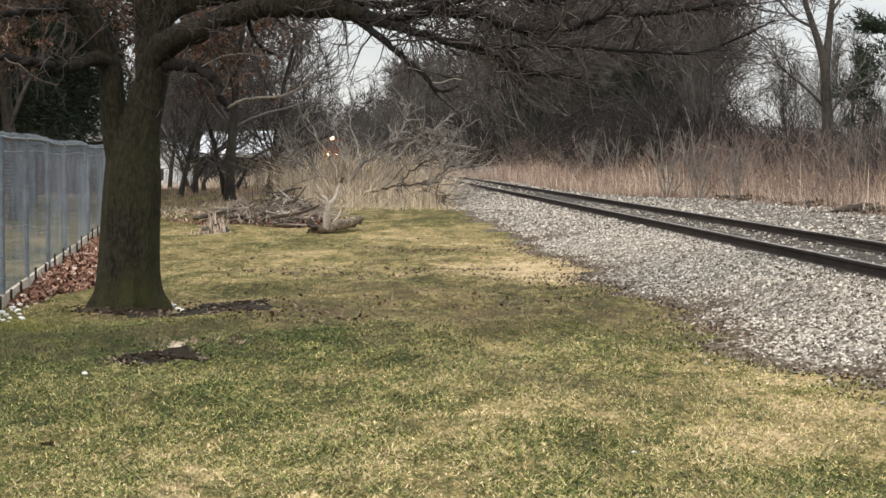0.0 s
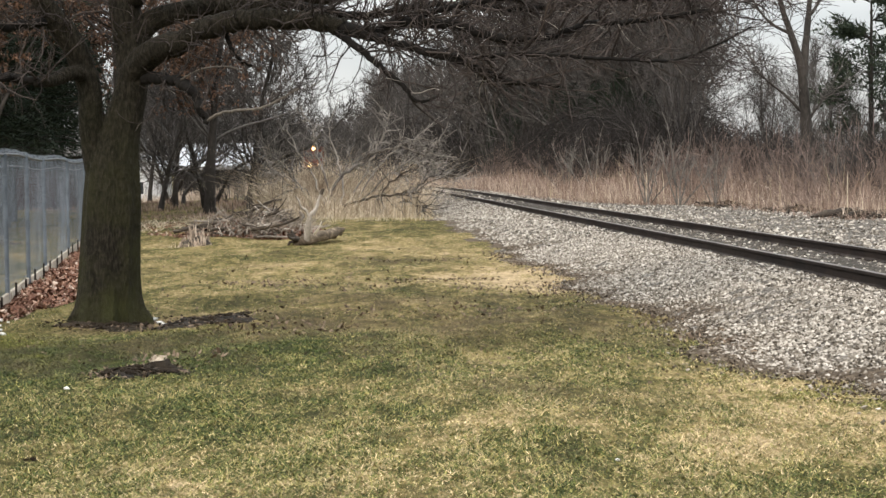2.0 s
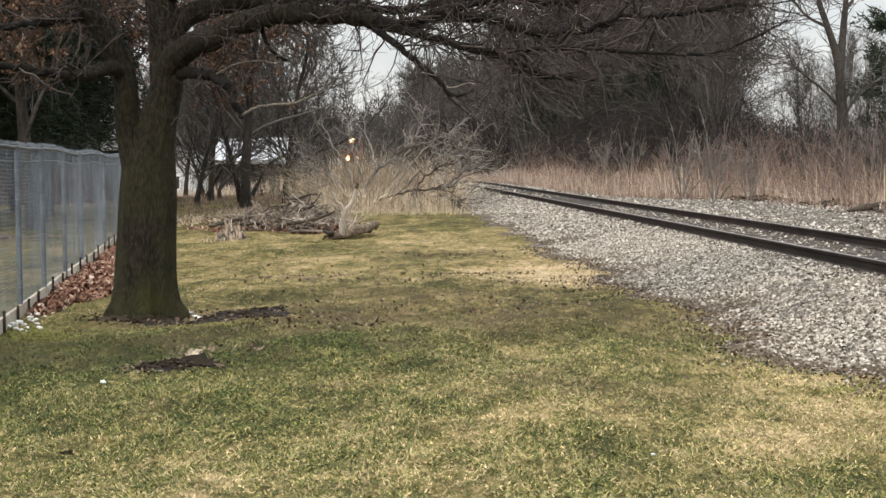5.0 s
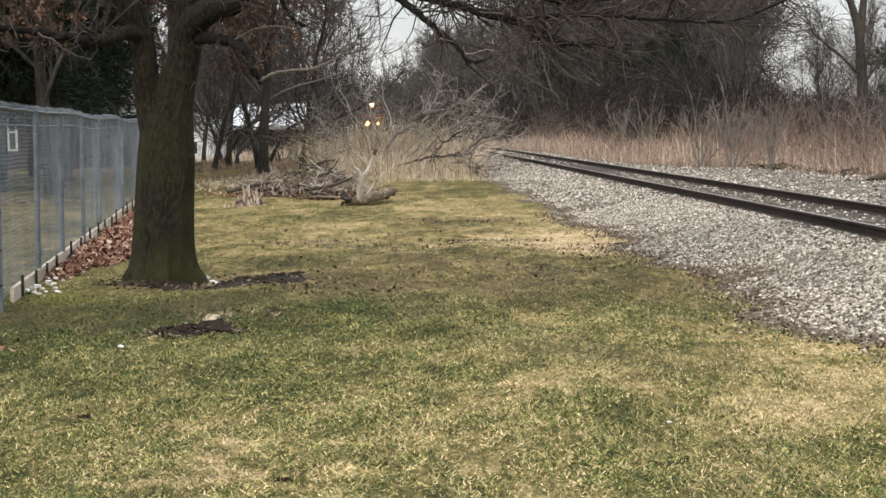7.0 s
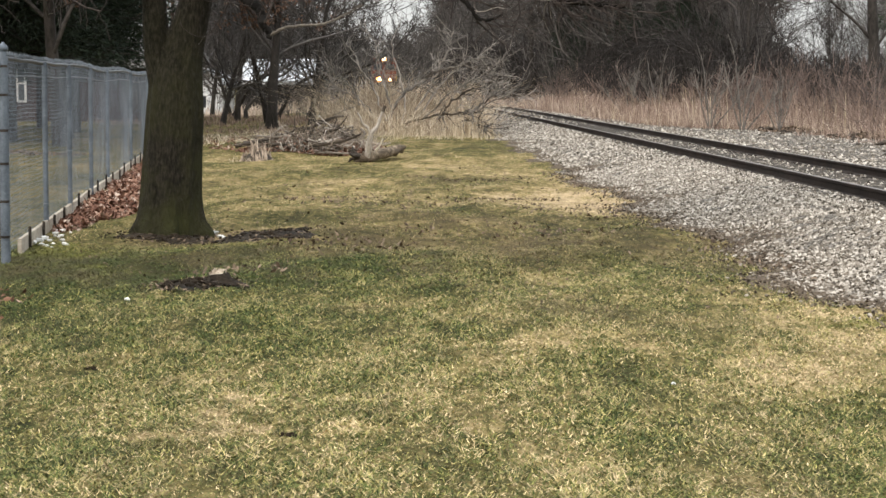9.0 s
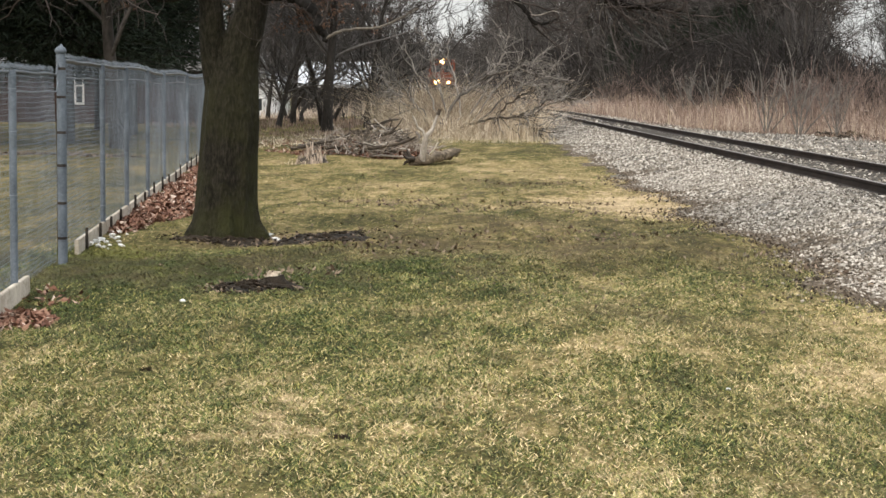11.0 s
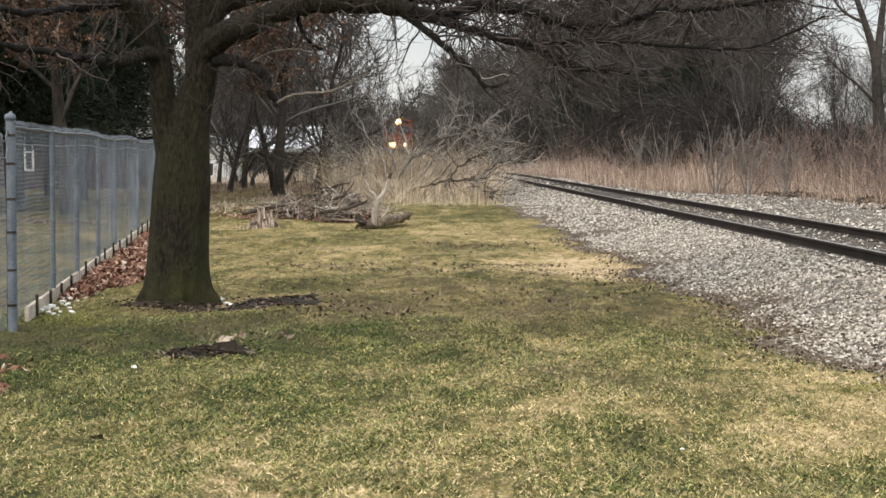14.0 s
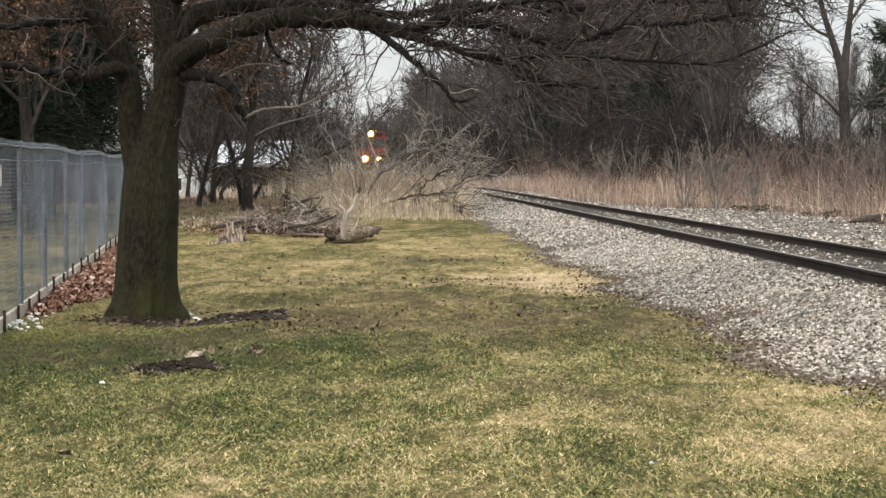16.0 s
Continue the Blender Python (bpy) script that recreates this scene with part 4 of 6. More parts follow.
splinters("small_stump", -2.05, 13.57, 0.085, 0.1, 34, 3, CHALKWOOD, "small ragged stump with a pale broken top in bare soil", 0.05, low=0.55)
splinters("splintered_stump", -4.67, 36.50, 0.38, 0.4, 90, 4, FRESHWOOD, "pale splintered stump in tufted lawn", 0.5)


def white_stone(x, y, size, seed, label):
    rng = np.random.default_rng(seed)
    v, f = icosahedron()
    v = v * (1 + rng.normal(size=(12, 1)) * 0.18) * np.array([1.2, 1, 0.6]) * size
    ob = new("white_stone", mesh_of("white_stone", v, f, CHALK))
    ob.matrix_world = pose(x, y, float(ground_z(x, y)) + size * 0.4, 0, 0, rng.uniform(0, 360))
    return tagged(ob, label, "stone", "small white stones")


for i, (x, y, s) in enumerate([(-2.53, 12.50, 0.022), (1.00, 9.23, 0.014), (-2.84, 18.57, 0.05), (-2.74, 18.35, 0.035), (-2.68, 18.21, 0.025), (-4.29, 16.98, 0.05), (-4.31, 17.28, 0.04), (-4.29, 16.74, 0.045), (-4.20, 17.04, 0.03), (-4.17, 16.62, 0.035), (-4.33, 17.80, 0.035), (-4.35, 18.07, 0.04), (-4.43, 18.71, 0.03), (-4.47, 19.09, 0.035)]):
    white_stone(x, y, s, i, "small white stone lying in the grass")
scatter_rng = random.Random(19)
for i in range(26):
    y = scatter_rng.uniform(16.4, 20.5)
    white_stone(FENCE_A + FENCE_B * y + 0.16 + scatter_rng.uniform(0, 0.32) * (1 - (y - 16.4) / 6), y, scatter_rng.uniform(0.014, 0.034), 40 + i, "small white stone at the foot of the fence")


# ---- grass of the lawn ----
def blades(name, n, y0, y1, length, width, seed, label):
    rng = np.random.default_rng(seed)
    y = rng.uniform(y0, y1, n)
    x = y * rng.uniform(-0.36, 0.285, n)
    keep = (x - track_x(y) < verge_line(y) - 0.22 + 0.22 * rng.normal(size=n)) & (x > FENCE_A + FENCE_B * y - 0.4)
    for cx, cy, rx, ry in ((-2.21, 13.42, 0.28, 0.28), (-2.26, 18.0, 0.45, 0.82), (-3.19, 18.07, 0.33, 0.33)):
        keep &= ((x - cx) / rx) ** 2 + ((y - cy) / ry) ** 2 > 0.4 + 1.1 * rng.uniform(size=n)
    tuft = np.sin(x * 6.1 + 1.7 * np.sin(y * 1.7)) * np.sin(y * 2.1 + 1.1 * np.sin(x * 5.1)) + 0.6 * np.sin(x * 15 + 2 * np.sin(y * 3)) * np.sin(y * 4.1)
    keep &= rng.uniform(size=n) < 0.72 + 0.3 * tuft
    x, y, tuft = x[keep], y[keep], tuft[keep]
    n = len(x)
    a = rng.uniform(0, 6.28, n)
    h = length * rng.uniform(0.5, 1.3, n) * (1 + 0.25 * tuft)
    lean = rng.uniform(1.0, 1.72, n)
    z = ground_z(x, y) - 0.004 + length * 0.5 * rng.uniform(size=n) ** 2
    p = np.stack([x, y, z], -1)
    side = np.stack([np.cos(a), np.sin(a), np.zeros(n)], -1) * (width * rng.uniform(0.6, 1.3, n))[:, None]
    b = a + rng.uniform(0.6, 2.5, n)
    tip = p + np.stack([np.cos(b) * np.sin(lean), np.sin(b) * np.sin(lean), np.cos(lean) + 0.15], -1) * h[:, None]
    V = np.stack([p - side, p + side, tip], 1).reshape(-1, 3)
    F = np.arange(3 * n).reshape(n, 3)
    ob = new(name, mesh_of(name, V, F, BLADE if y0 < 10 else FAR_BLADE))
    return tagged(ob, label, "grass", kind="stuff")


blades("grass", 900000, 5.6, 17, 0.028, 0.0034, 21, "short winter lawn grass, green mixed with straw")
blades("grass", 400000, 17, 52, 0.03, 0.0042, 22, "short winter lawn grass, green mixed with straw")


# ---- the chain-link fence ----
def build_fence():
    H, LOW, Y0, Y1, YP = 1.79, 1.67, 4.0, 60.0, 14.92
    way = Vector((FENCE_B, 1, 0)).normalized()
    f = holder("chain_link_fence", Matrix.Translation((FENCE_A + FENCE_B * Y0, Y0, 0)) @ way.to_track_quat("X", "Z").to_matrix().to_4x4(), "tall galvanised chain-link fence along the lawn", "fence")
    L = (Y1 - Y0) * math.sqrt(1 + FENCE_B ** 2)

    def along(y):
        return (y - Y0) * math.sqrt(1 + FENCE_B ** 2)
    rng = np.random.default_rng(9)

    def top(s):
        """Height of the mesh: the run before the end post hangs lower."""
        return np.where(s < along(YP), LOW, H) + 0.022 * np.sin(s * 0.72 + 1) * smooth(14, 20, s) + 0.004 * np.sin(s * 4.3 + 1)

    def belly(s, z):
        """The slack mesh swings out and in between its posts."""
        return 0.03 * np.sin(s * 1.08 + 0.6) * np.sin(z / 1.8 * math.pi) + 0.012 * np.sin(s * 0.9 + z * 2)
    w, h = 0.042, 0.078
    for y0, y1 in ((Y0, 9.6), (9.6, YP), (YP + 0.12, 26.7), (26.7, Y1)):
        t, barbs = Tubes(), Tubes()
        for k in range(int((along(y1) - along(y0)) / w)):
            s = along(y0) + k * w
            z1 = float(top(s))
            zs = np.arange(z1, 0.02, -h / 2)
            swing = (np.arange(len(zs)) + k) % 2
            pts = np.stack([s + w / 2 + (swing - 0.5) * (w + 0.005), belly(s, zs) + 0.004 * (swing * 2 - 1), zs], -1)
            if 9.5 < y0 + k * w < 34:
                # wires bend tightly round each other where they meet
                step = np.diff(pts, axis=0)
                mid = np.stack([pts[:-1], pts[:-1] + step * 0.14, pts[:-1] + step * 0.86], 1).reshape(-1, 3)
                t.add(mid, np.tile([0.0034, 0.00105, 0.00105], len(zs) - 1), 3)
            else:
                t.add(pts, np.full(len(zs), 0.0014), 3)
            for d in (0.014, -0.012):
                barbs.add([[s, 0.0, z1 - 0.02], [s + d, 0.004, z1 + 0.016 + rng.uniform(-0.014, 0.01)]], [0.0019, 0.0015], 3)
        web = part_mesh("chain_link", t.mesh("chain_link", WIRE), f, "woven galvanised diamond mesh")
        part_mesh("twisted_selvage", barbs.mesh("twisted_selvage", WIRE), web, "twisted wire ends along the top")
        for drop, r in ((0.05, 0.019 if y0 > YP else 0.009), (0.19, 0.004)):
            rail_t = Tubes()
            ss = np.linspace(along(y0), along(y1), 40)
            rail_t.add(np.stack([ss, np.full(40, -0.03), top(ss + 0.001) - drop], -1), np.full(40, r), 8)
            part_mesh("top_rail" if drop < 0.1 else "tension_wire", rail_t.mesh("top_rail", WIRE if drop > 0.1 else GALV), f)
    for y in (6.7, 9.6, 12.3, 18.1, 20.7, 23.7, 26.7, 32.5, 38.3, 44.1, 49.9, 55.7):
        s = along(y)
        post = part("post", cyl_bm(0.027, (s, -0.055, -0.1), (s, -0.055, (LOW if y < YP else H) - 0.04), 14), POSTSTEEL, f, smooth=False)
        for z in (0.3, 0.75, 1.2, 1.5):
            part("wire_tie", cyl_bm(0.031, (s, -0.055, z), (s, -0.055, z + 0.006), 8), WIRE, post)
    for s, r in ((along(YP), 0.036), (along(YP) + 0.17, 0.024)):
        thick = r > 0.03
        p = part("end_post" if thick else "post", cyl_bm(r, (s, -0.05, -0.1), (s, -0.05, H + (0.02 if thick else -0.03)), 16), POSTSTEEL, f, "thick end post with a domed cap" if thick else "")
        if thick:
            bm = bmesh.new()
            bmesh.ops.create_uvsphere(bm, u_segments=14, v_segments=8, radius=0.05, matrix=Matrix.Translation((s, -0.05, H + 0.03)) @ Matrix.Diagonal((1, 1, 0.8, 1)))
            part("post_cap", bm, POSTSTEEL, p, smooth=True)
            loop = Tubes()
            loop.add(bend([[s - 0.02, -0.05, H + 0.05], [s + 0.06, -0.05, H + 0.075], [s + 0.12, -0.045, H + 0.03], [s + 0.17, -0.05, H - 0.03]], 10), np.full(10, 0.014), 7)
            part_mesh("rail_clamp", loop.mesh("rail_clamp", POSTSTEEL), p, "bent rail clamp over the post")
            for z in (0.22, 0.52, 0.84, 1.12, 1.42, 1.66):
                part("tension_band", cyl_bm(0.041, (s, -0.05, z), (s, -0.05, z + 0.022), 14), STAKE, p)
            part("tension_bar", box_bm([(s + 0.115, -0.006, 0.05, s + 0.13, 0.006, H - 0.02)]), STAKE, p)
    return f, along


fence, fence_along = build_fence()


def build_kickboards():
    """Boards along the foot of the fence, held by dark stakes."""
    k = math.sqrt(1 + FENCE_B ** 2)
    yaw = math.degrees(math.atan2(1, FENCE_B))
    rng = random.Random(4)
    for y0, y1 in ((9.3, 12.8), (15.85, 18.2), (18.25, 20.9), (20.95, 23.8), (23.85, 26.7), (26.75, 29.6), (29.65, 32.5), (32.55, 36.0)):
        t = holder("kickboard", pose(FENCE_A + FENCE_B * y0 + 0.06, y0, 0, 0, 0, yaw + rng.uniform(-0.4, 0.4)), "weathered board on edge along the foot of the fence", "board", "boards along the fence")
        length = (y1 - y0) * k
        part("board", box_bm([(0, -0.02, -0.03, length, 0.02, 0.135)], 0.006), BOARD, t)
        for s in (0.2 + rng.uniform(0, 0.3), length * rng.uniform(0.45, 0.75)):
            part("stake", box_bm([(s - 0.014, -0.05, -0.1, s + 0.014, -0.024, 0.15 + rng.uniform(0, 0.08))], 0.003), STAKE, t)


build_kickboards()


# ---- fallen leaves ----
def leaf_litter(name, spots, seed, label, size=0.04, material=None):
    """Curled leaves strewn over ellipses: x, y, half sizes along the fence's frame, count, heap height."""
    rng = np.random.default_rng(seed)
    P = []
    for x, y, rx, ry, n, heap in spots:
        a, r = rng.uniform(0, 6.28, n), np.sqrt(rng.uniform(0, 1, n))
        px, py = rx * r * np.cos(a), ry * r * np.sin(a)
        qx, qy = x + px + FENCE_B * py, y + py
        P.append(np.stack([qx, qy, ground_z(qx, qy) + 0.01 + heap * (1 - r) * rng.uniform(0, 1, n)], -1))
    P = np.concatenate(P)
    n = len(P)
    s = size * rng.uniform(0.6, 1.3, (n, 1, 1))
    base = np.array([[-1, 0, 0.25], [-0.2, -0.55, 0], [1, 0, 0.35], [-0.1, 0.6, 0.05]])[None] * s
    a = rng.uniform(0, 6.28, n)
    c, sn = np.cos(a)[:, None], np.sin(a)[:, None]
    tilt = rng.normal(size=(n, 1)) * 0.5
    bx, by, bz = base[..., 0], base[..., 1], base[..., 2] + base[..., 0] * tilt + base[..., 1] * rng.normal(size=(n, 1)) * 0.6
    V = np.stack([bx * c - by * sn, bx * sn + by * c, bz], -1) + P[:, None, :]
    i = np.arange(n)[:, None] * 4
    F = np.concatenate([i + np.array([[0, 1, 2]]), i + np.array([[0, 2, 3]])])
    ob = new(name, mesh_of(name, V.reshape(-1, 3), F, material or LITTER))
    return tagged(ob, label, "fallen leaves", kind="stuff")


def fence_x(y):
    return FENCE_A + FENCE_B * y


leaf_litter("leaf_litter", [(fence_x(y) + w, y, w, 1.6, c, 0.1) for y, w, c in ((19.5, 0.22, 400), (21.5, 0.4, 1200), (23.8, 0.6, 2100), (26.5, 0.7, 2300), (29.5, 0.65, 1900), (32.5, 0.5, 1100), (36, 0.42, 700), (40, 0.35, 500))], 31, "russet fallen leaves drifted against the fence")
leaf_litter("leaf_litter", [(-9.4 - 1.1 * i, 38.6 + 0.4 * i, 0.7, 0.35, 160, 0.06) for i in range(6)], 36, "dark leaves along the edge of the neighbouring lawn", 0.05, OLDLEAF)
leaf_litter("leaf_litter", [(fence_x(11.4) + 0.24, 11.4, 0.24, 0.45, 420, 0.06), (fence_x(12.6) + 0.3, 12.6, 0.25, 0.5, 40, 0.0)], 32, "a few brown leaves at the foot of the fence", 0.03)
leaf_litter("leaf_litter", [(-0.6, 26.5, 3.2, 2.0, 110, 0), (-1.0, 23.2, 1.3, 0.7, 140, 0.01), (0.1, 24.4, 0.9, 0.4, 90, 0.01), (1.9, 23.2, 0.8, 0.5, 80, 0.01), (-2.3, 24.5, 1.0, 0.6, 110, 0.01), (-0.2, 29.5, 1.2, 0.5, 110, 0.01), (-1.5, 17.2, 0.9, 0.8, 160, 0.01), (0.3, 19.0, 1.4, 0.9, 140, 0.01), (1.3, 22.0, 1.0, 1.2, 160, 0.02), (1.8, 19.5, 1.5, 5.0, 60, 0), (-2.2, 21, 1.8, 3.0, 80, 0), (-1.5, 33, 3, 4, 80, 0), (2.4, 24.0, 0.55, 9.0, 900, 0.02), (2.85, 14.5, 0.55, 4.0, 500, 0.02), (5.0, 20, 1.6, 8, 120, 0.1), (-2.2, 13.45, 0.42, 0.5, 110, 0.03), (-2.3, 18.1, 0.6, 0.9, 90, 0.03), (-2.1, 14.6, 0.5, 0.5, 60, 0.01), (-3.2, 17.9, 0.6, 0.35, 70, 0.03)], 33, "stray brown leaves on the lawn and gravel", 0.024, OLDLEAF)
leaf_litter("leaf_litter", [(-1.2, 16.5, 2.6, 3.5, 900, 0.0), (0.2, 21.5, 2.6, 3.5, 700, 0.0), (1.0, 14.0, 1.6, 2.5, 350, 0.0), (-1.5, 29.0, 2.8, 5.0, 500, 0.0)], 37, "tiny scraps of dead leaf in the short grass", 0.013, OLDLEAF)


# ---- the fallen branch with its pale fork, and the brush pile ----
def build_fallen_log():
    rng = np.random.default_rng(41)
    x, y = (-2.39, 36.50)
    t = holder("fallen_log", pose(x, y, 0), "short fallen log with a pale upright forked branch", "log")
    o = np.array([x, y, 0.0])
    log = Tubes()
    log.add(bend(np.array([(-2.69, 36.6, 0.03), (-2.38, 36.7, 0.09), (-2.05, 37.4, 0.15), (-1.80, 38.2, 0.21)]) - o, 14), np.linspace(0.125, 0.098, 14) * (1 + 0.09 * np.sin(np.arange(14) * 1.9) + 0.06 * np.sin(np.arange(14) * 0.8)), 14, 0.16, rng)
    log.add(np.array([(-2.69, 36.6, 0.03), (-2.70, 36.6, 0.03)]) - o, [0.13, 0.01], 14)
    log.add(np.array([(-1.80, 38.2, 0.21), (-1.79, 38.2, 0.21)]) - o, [0.098, 0.01], 14)
    part_mesh("log", log.mesh("log", surface("mottled_log_bark", (0.02, 0.015, 0.011), (0.11, 0.085, 0.06), 5.0, 40.0, 0.95, 0, 0.8, third=(0.32, 0.255, 0.18), lift=0.03)), t, "dark log with peeling pale bark")
    for pts, r0, r1 in (([(-2.42, 36.6, 0.07), (-2.39, 36.5, 0.3), (-2.36, 36.45, 0.44), (-2.33, 36.4, 0.56), (-2.27, 36.4, 0.64), (-2.19, 36.4, 0.74), (-2.14, 36.4, 0.92), (-2.07, 36.4, 1.09)], 0.068, 0.024),
                        ([(-2.33, 36.4, 0.5), (-2.4, 36.35, 0.7), (-2.49, 36.3, 0.76), (-2.54, 36.28, 0.9), (-2.6, 36.25, 1.0)], 0.034, 0.014),
                        ([(-2.25, 36.5, 0.21), (-2.15, 36.3, 0.33), (-2.08, 36.2, 0.47)], 0.026, 0.012)):
        b = Tubes()
        b.add(bend(np.array(pts) - o, 14), np.linspace(r0, r1, 14), 9, 0.05, rng)
        part_mesh("branch", b.mesh("branch", DEADWOOD), t, "bark-stripped pale branch")
    for a, b2, z in ((-0.12, -0.1, 0.14), (-0.2, 0.05, 0.1), (-0.08, -0.16, 0.05), (-0.24, -0.08, 0.03), (-0.14, 0.1, 0.2)):
        stub = Tubes()
        stub.add(shoot(rng, [-0.2, 0, 0.1], [a, b2, z - 0.1], 0.28, 6, 0.25), [0.05, 0.05, 0.042, 0.034, 0.026, 0.012], 7, 0.15, rng)
        part_mesh("root_stub", stub.mesh("root_stub", DARK_DEADWOOD), t, "dark broken root stub")
    cut = Tubes()
    cut.add(np.array([(-2.09, 36.4, 1.02), (-2.05, 36.4, 1.14)]) - o, [0.04, 0.034], 9)
    part_mesh("broken_end", cut.mesh("broken_end", DARK_DEADWOOD), t, "dark broken end")


def build_brush_pile():
    rng = np.random.default_rng(42)
    x, y = (-3.82, 40.88)
    t = holder("brush_pile", pose(x, y, 0), "heap of dark and weathered cut branches on the lawn edge", "brush pile")
    for i in range(340):
        big, chip = i < 46, i >= 270
        a = rng.normal() * 0.42 + (0 if rng.uniform() < 0.8 else 1.4)
        length = rng.uniform(0.6, 1.5) if big else rng.uniform(0.12, 0.34) if chip else rng.uniform(0.25, 0.9)
        cx, cy = np.clip(rng.normal() * 0.68, -1.3, 1.25), rng.normal() * 0.5
        h = (0.52 + 0.1 * math.sin(cx * 4.3)) * math.exp(-(cx / 1.35) ** 4) * math.exp(-(cy / 0.9) ** 2) * rng.uniform(0.05, 1.0)
        d = np.array([math.cos(a), math.sin(a) * 0.8, rng.normal() * (0.07 if big else 0.36)])
        if chip:
            cy, h, d = -0.55 + rng.normal() * 0.22, rng.uniform(0, 0.16), np.array([rng.normal() * 0.5, rng.normal() * 0.4, rng.uniform(0.2, 1.0)])
        p = np.array([cx, cy, 0.06 + h]) - d * length / 2
        p[2] = max(p[2], 0.04)
        r = rng.uniform(0.02, 0.055) if big else rng.uniform(0.009, 0.024)
        line = shoot(rng, p, d, length, 7, 0.28 if big else 0.2)
        line[:, 2] = np.maximum(line[:, 2], r)
        if big:
            line[:, 2] = line[0, 2] + 0.35 * (line[:, 2] - line[0, 2])
        b = Tubes()
        b.add(line, np.linspace(r, r * 0.5, 7), 7 if big else 5, 0.1, rng)
        pale = not big and rng.uniform() < (0.65 if chip else 0.2)
        part_mesh("branch" if big else "stick", b.mesh("stick", DEADWOOD if pale else MID_DEADWOOD if rng.uniform() < 0.55 else DARK_DEADWOOD), t)
    fine = Tubes()
    for _ in range(900):
        cx, cy = np.clip(rng.normal() * 0.7, -1.4, 1.3), rng.normal() * 0.55
        p = np.array([cx, cy, 0.02 + 0.3 * math.exp(-(cx / 1.6) ** 2) * rng.uniform()])
        d = np.array([rng.normal(), rng.normal(), abs(rng.normal()) * 0.8])
        fine.add(shoot(rng, p, d, rng.uniform(0.25, 0.8), 5, 0.2), np.linspace(0.008, 0.003, 5), 3)
    tagged(part_mesh("fine_brush", fine.mesh("fine_brush", surface("brown_brush_twig", (0.1, 0.082, 0.066), (0.36, 0.3, 0.24), 2.0, 20.0, 0.95, 0, 0, island=True, spread=0.5)), t, "fine twigs sticking out of the heap"), kind="stuff")
    leaf_litter("leaf_litter", [(x, y - 0.2, 1.9, 0.9, 1800, 0.55), (x - 1.6, y + 1.5, 1.2, 1.5, 300, 0.0), (x - 2.6, y + 7, 1.6, 4.0, 420, 0.04)], 34, "brown leaves caught in the brush pile", 0.045)


build_fallen_log()
build_brush_pile()


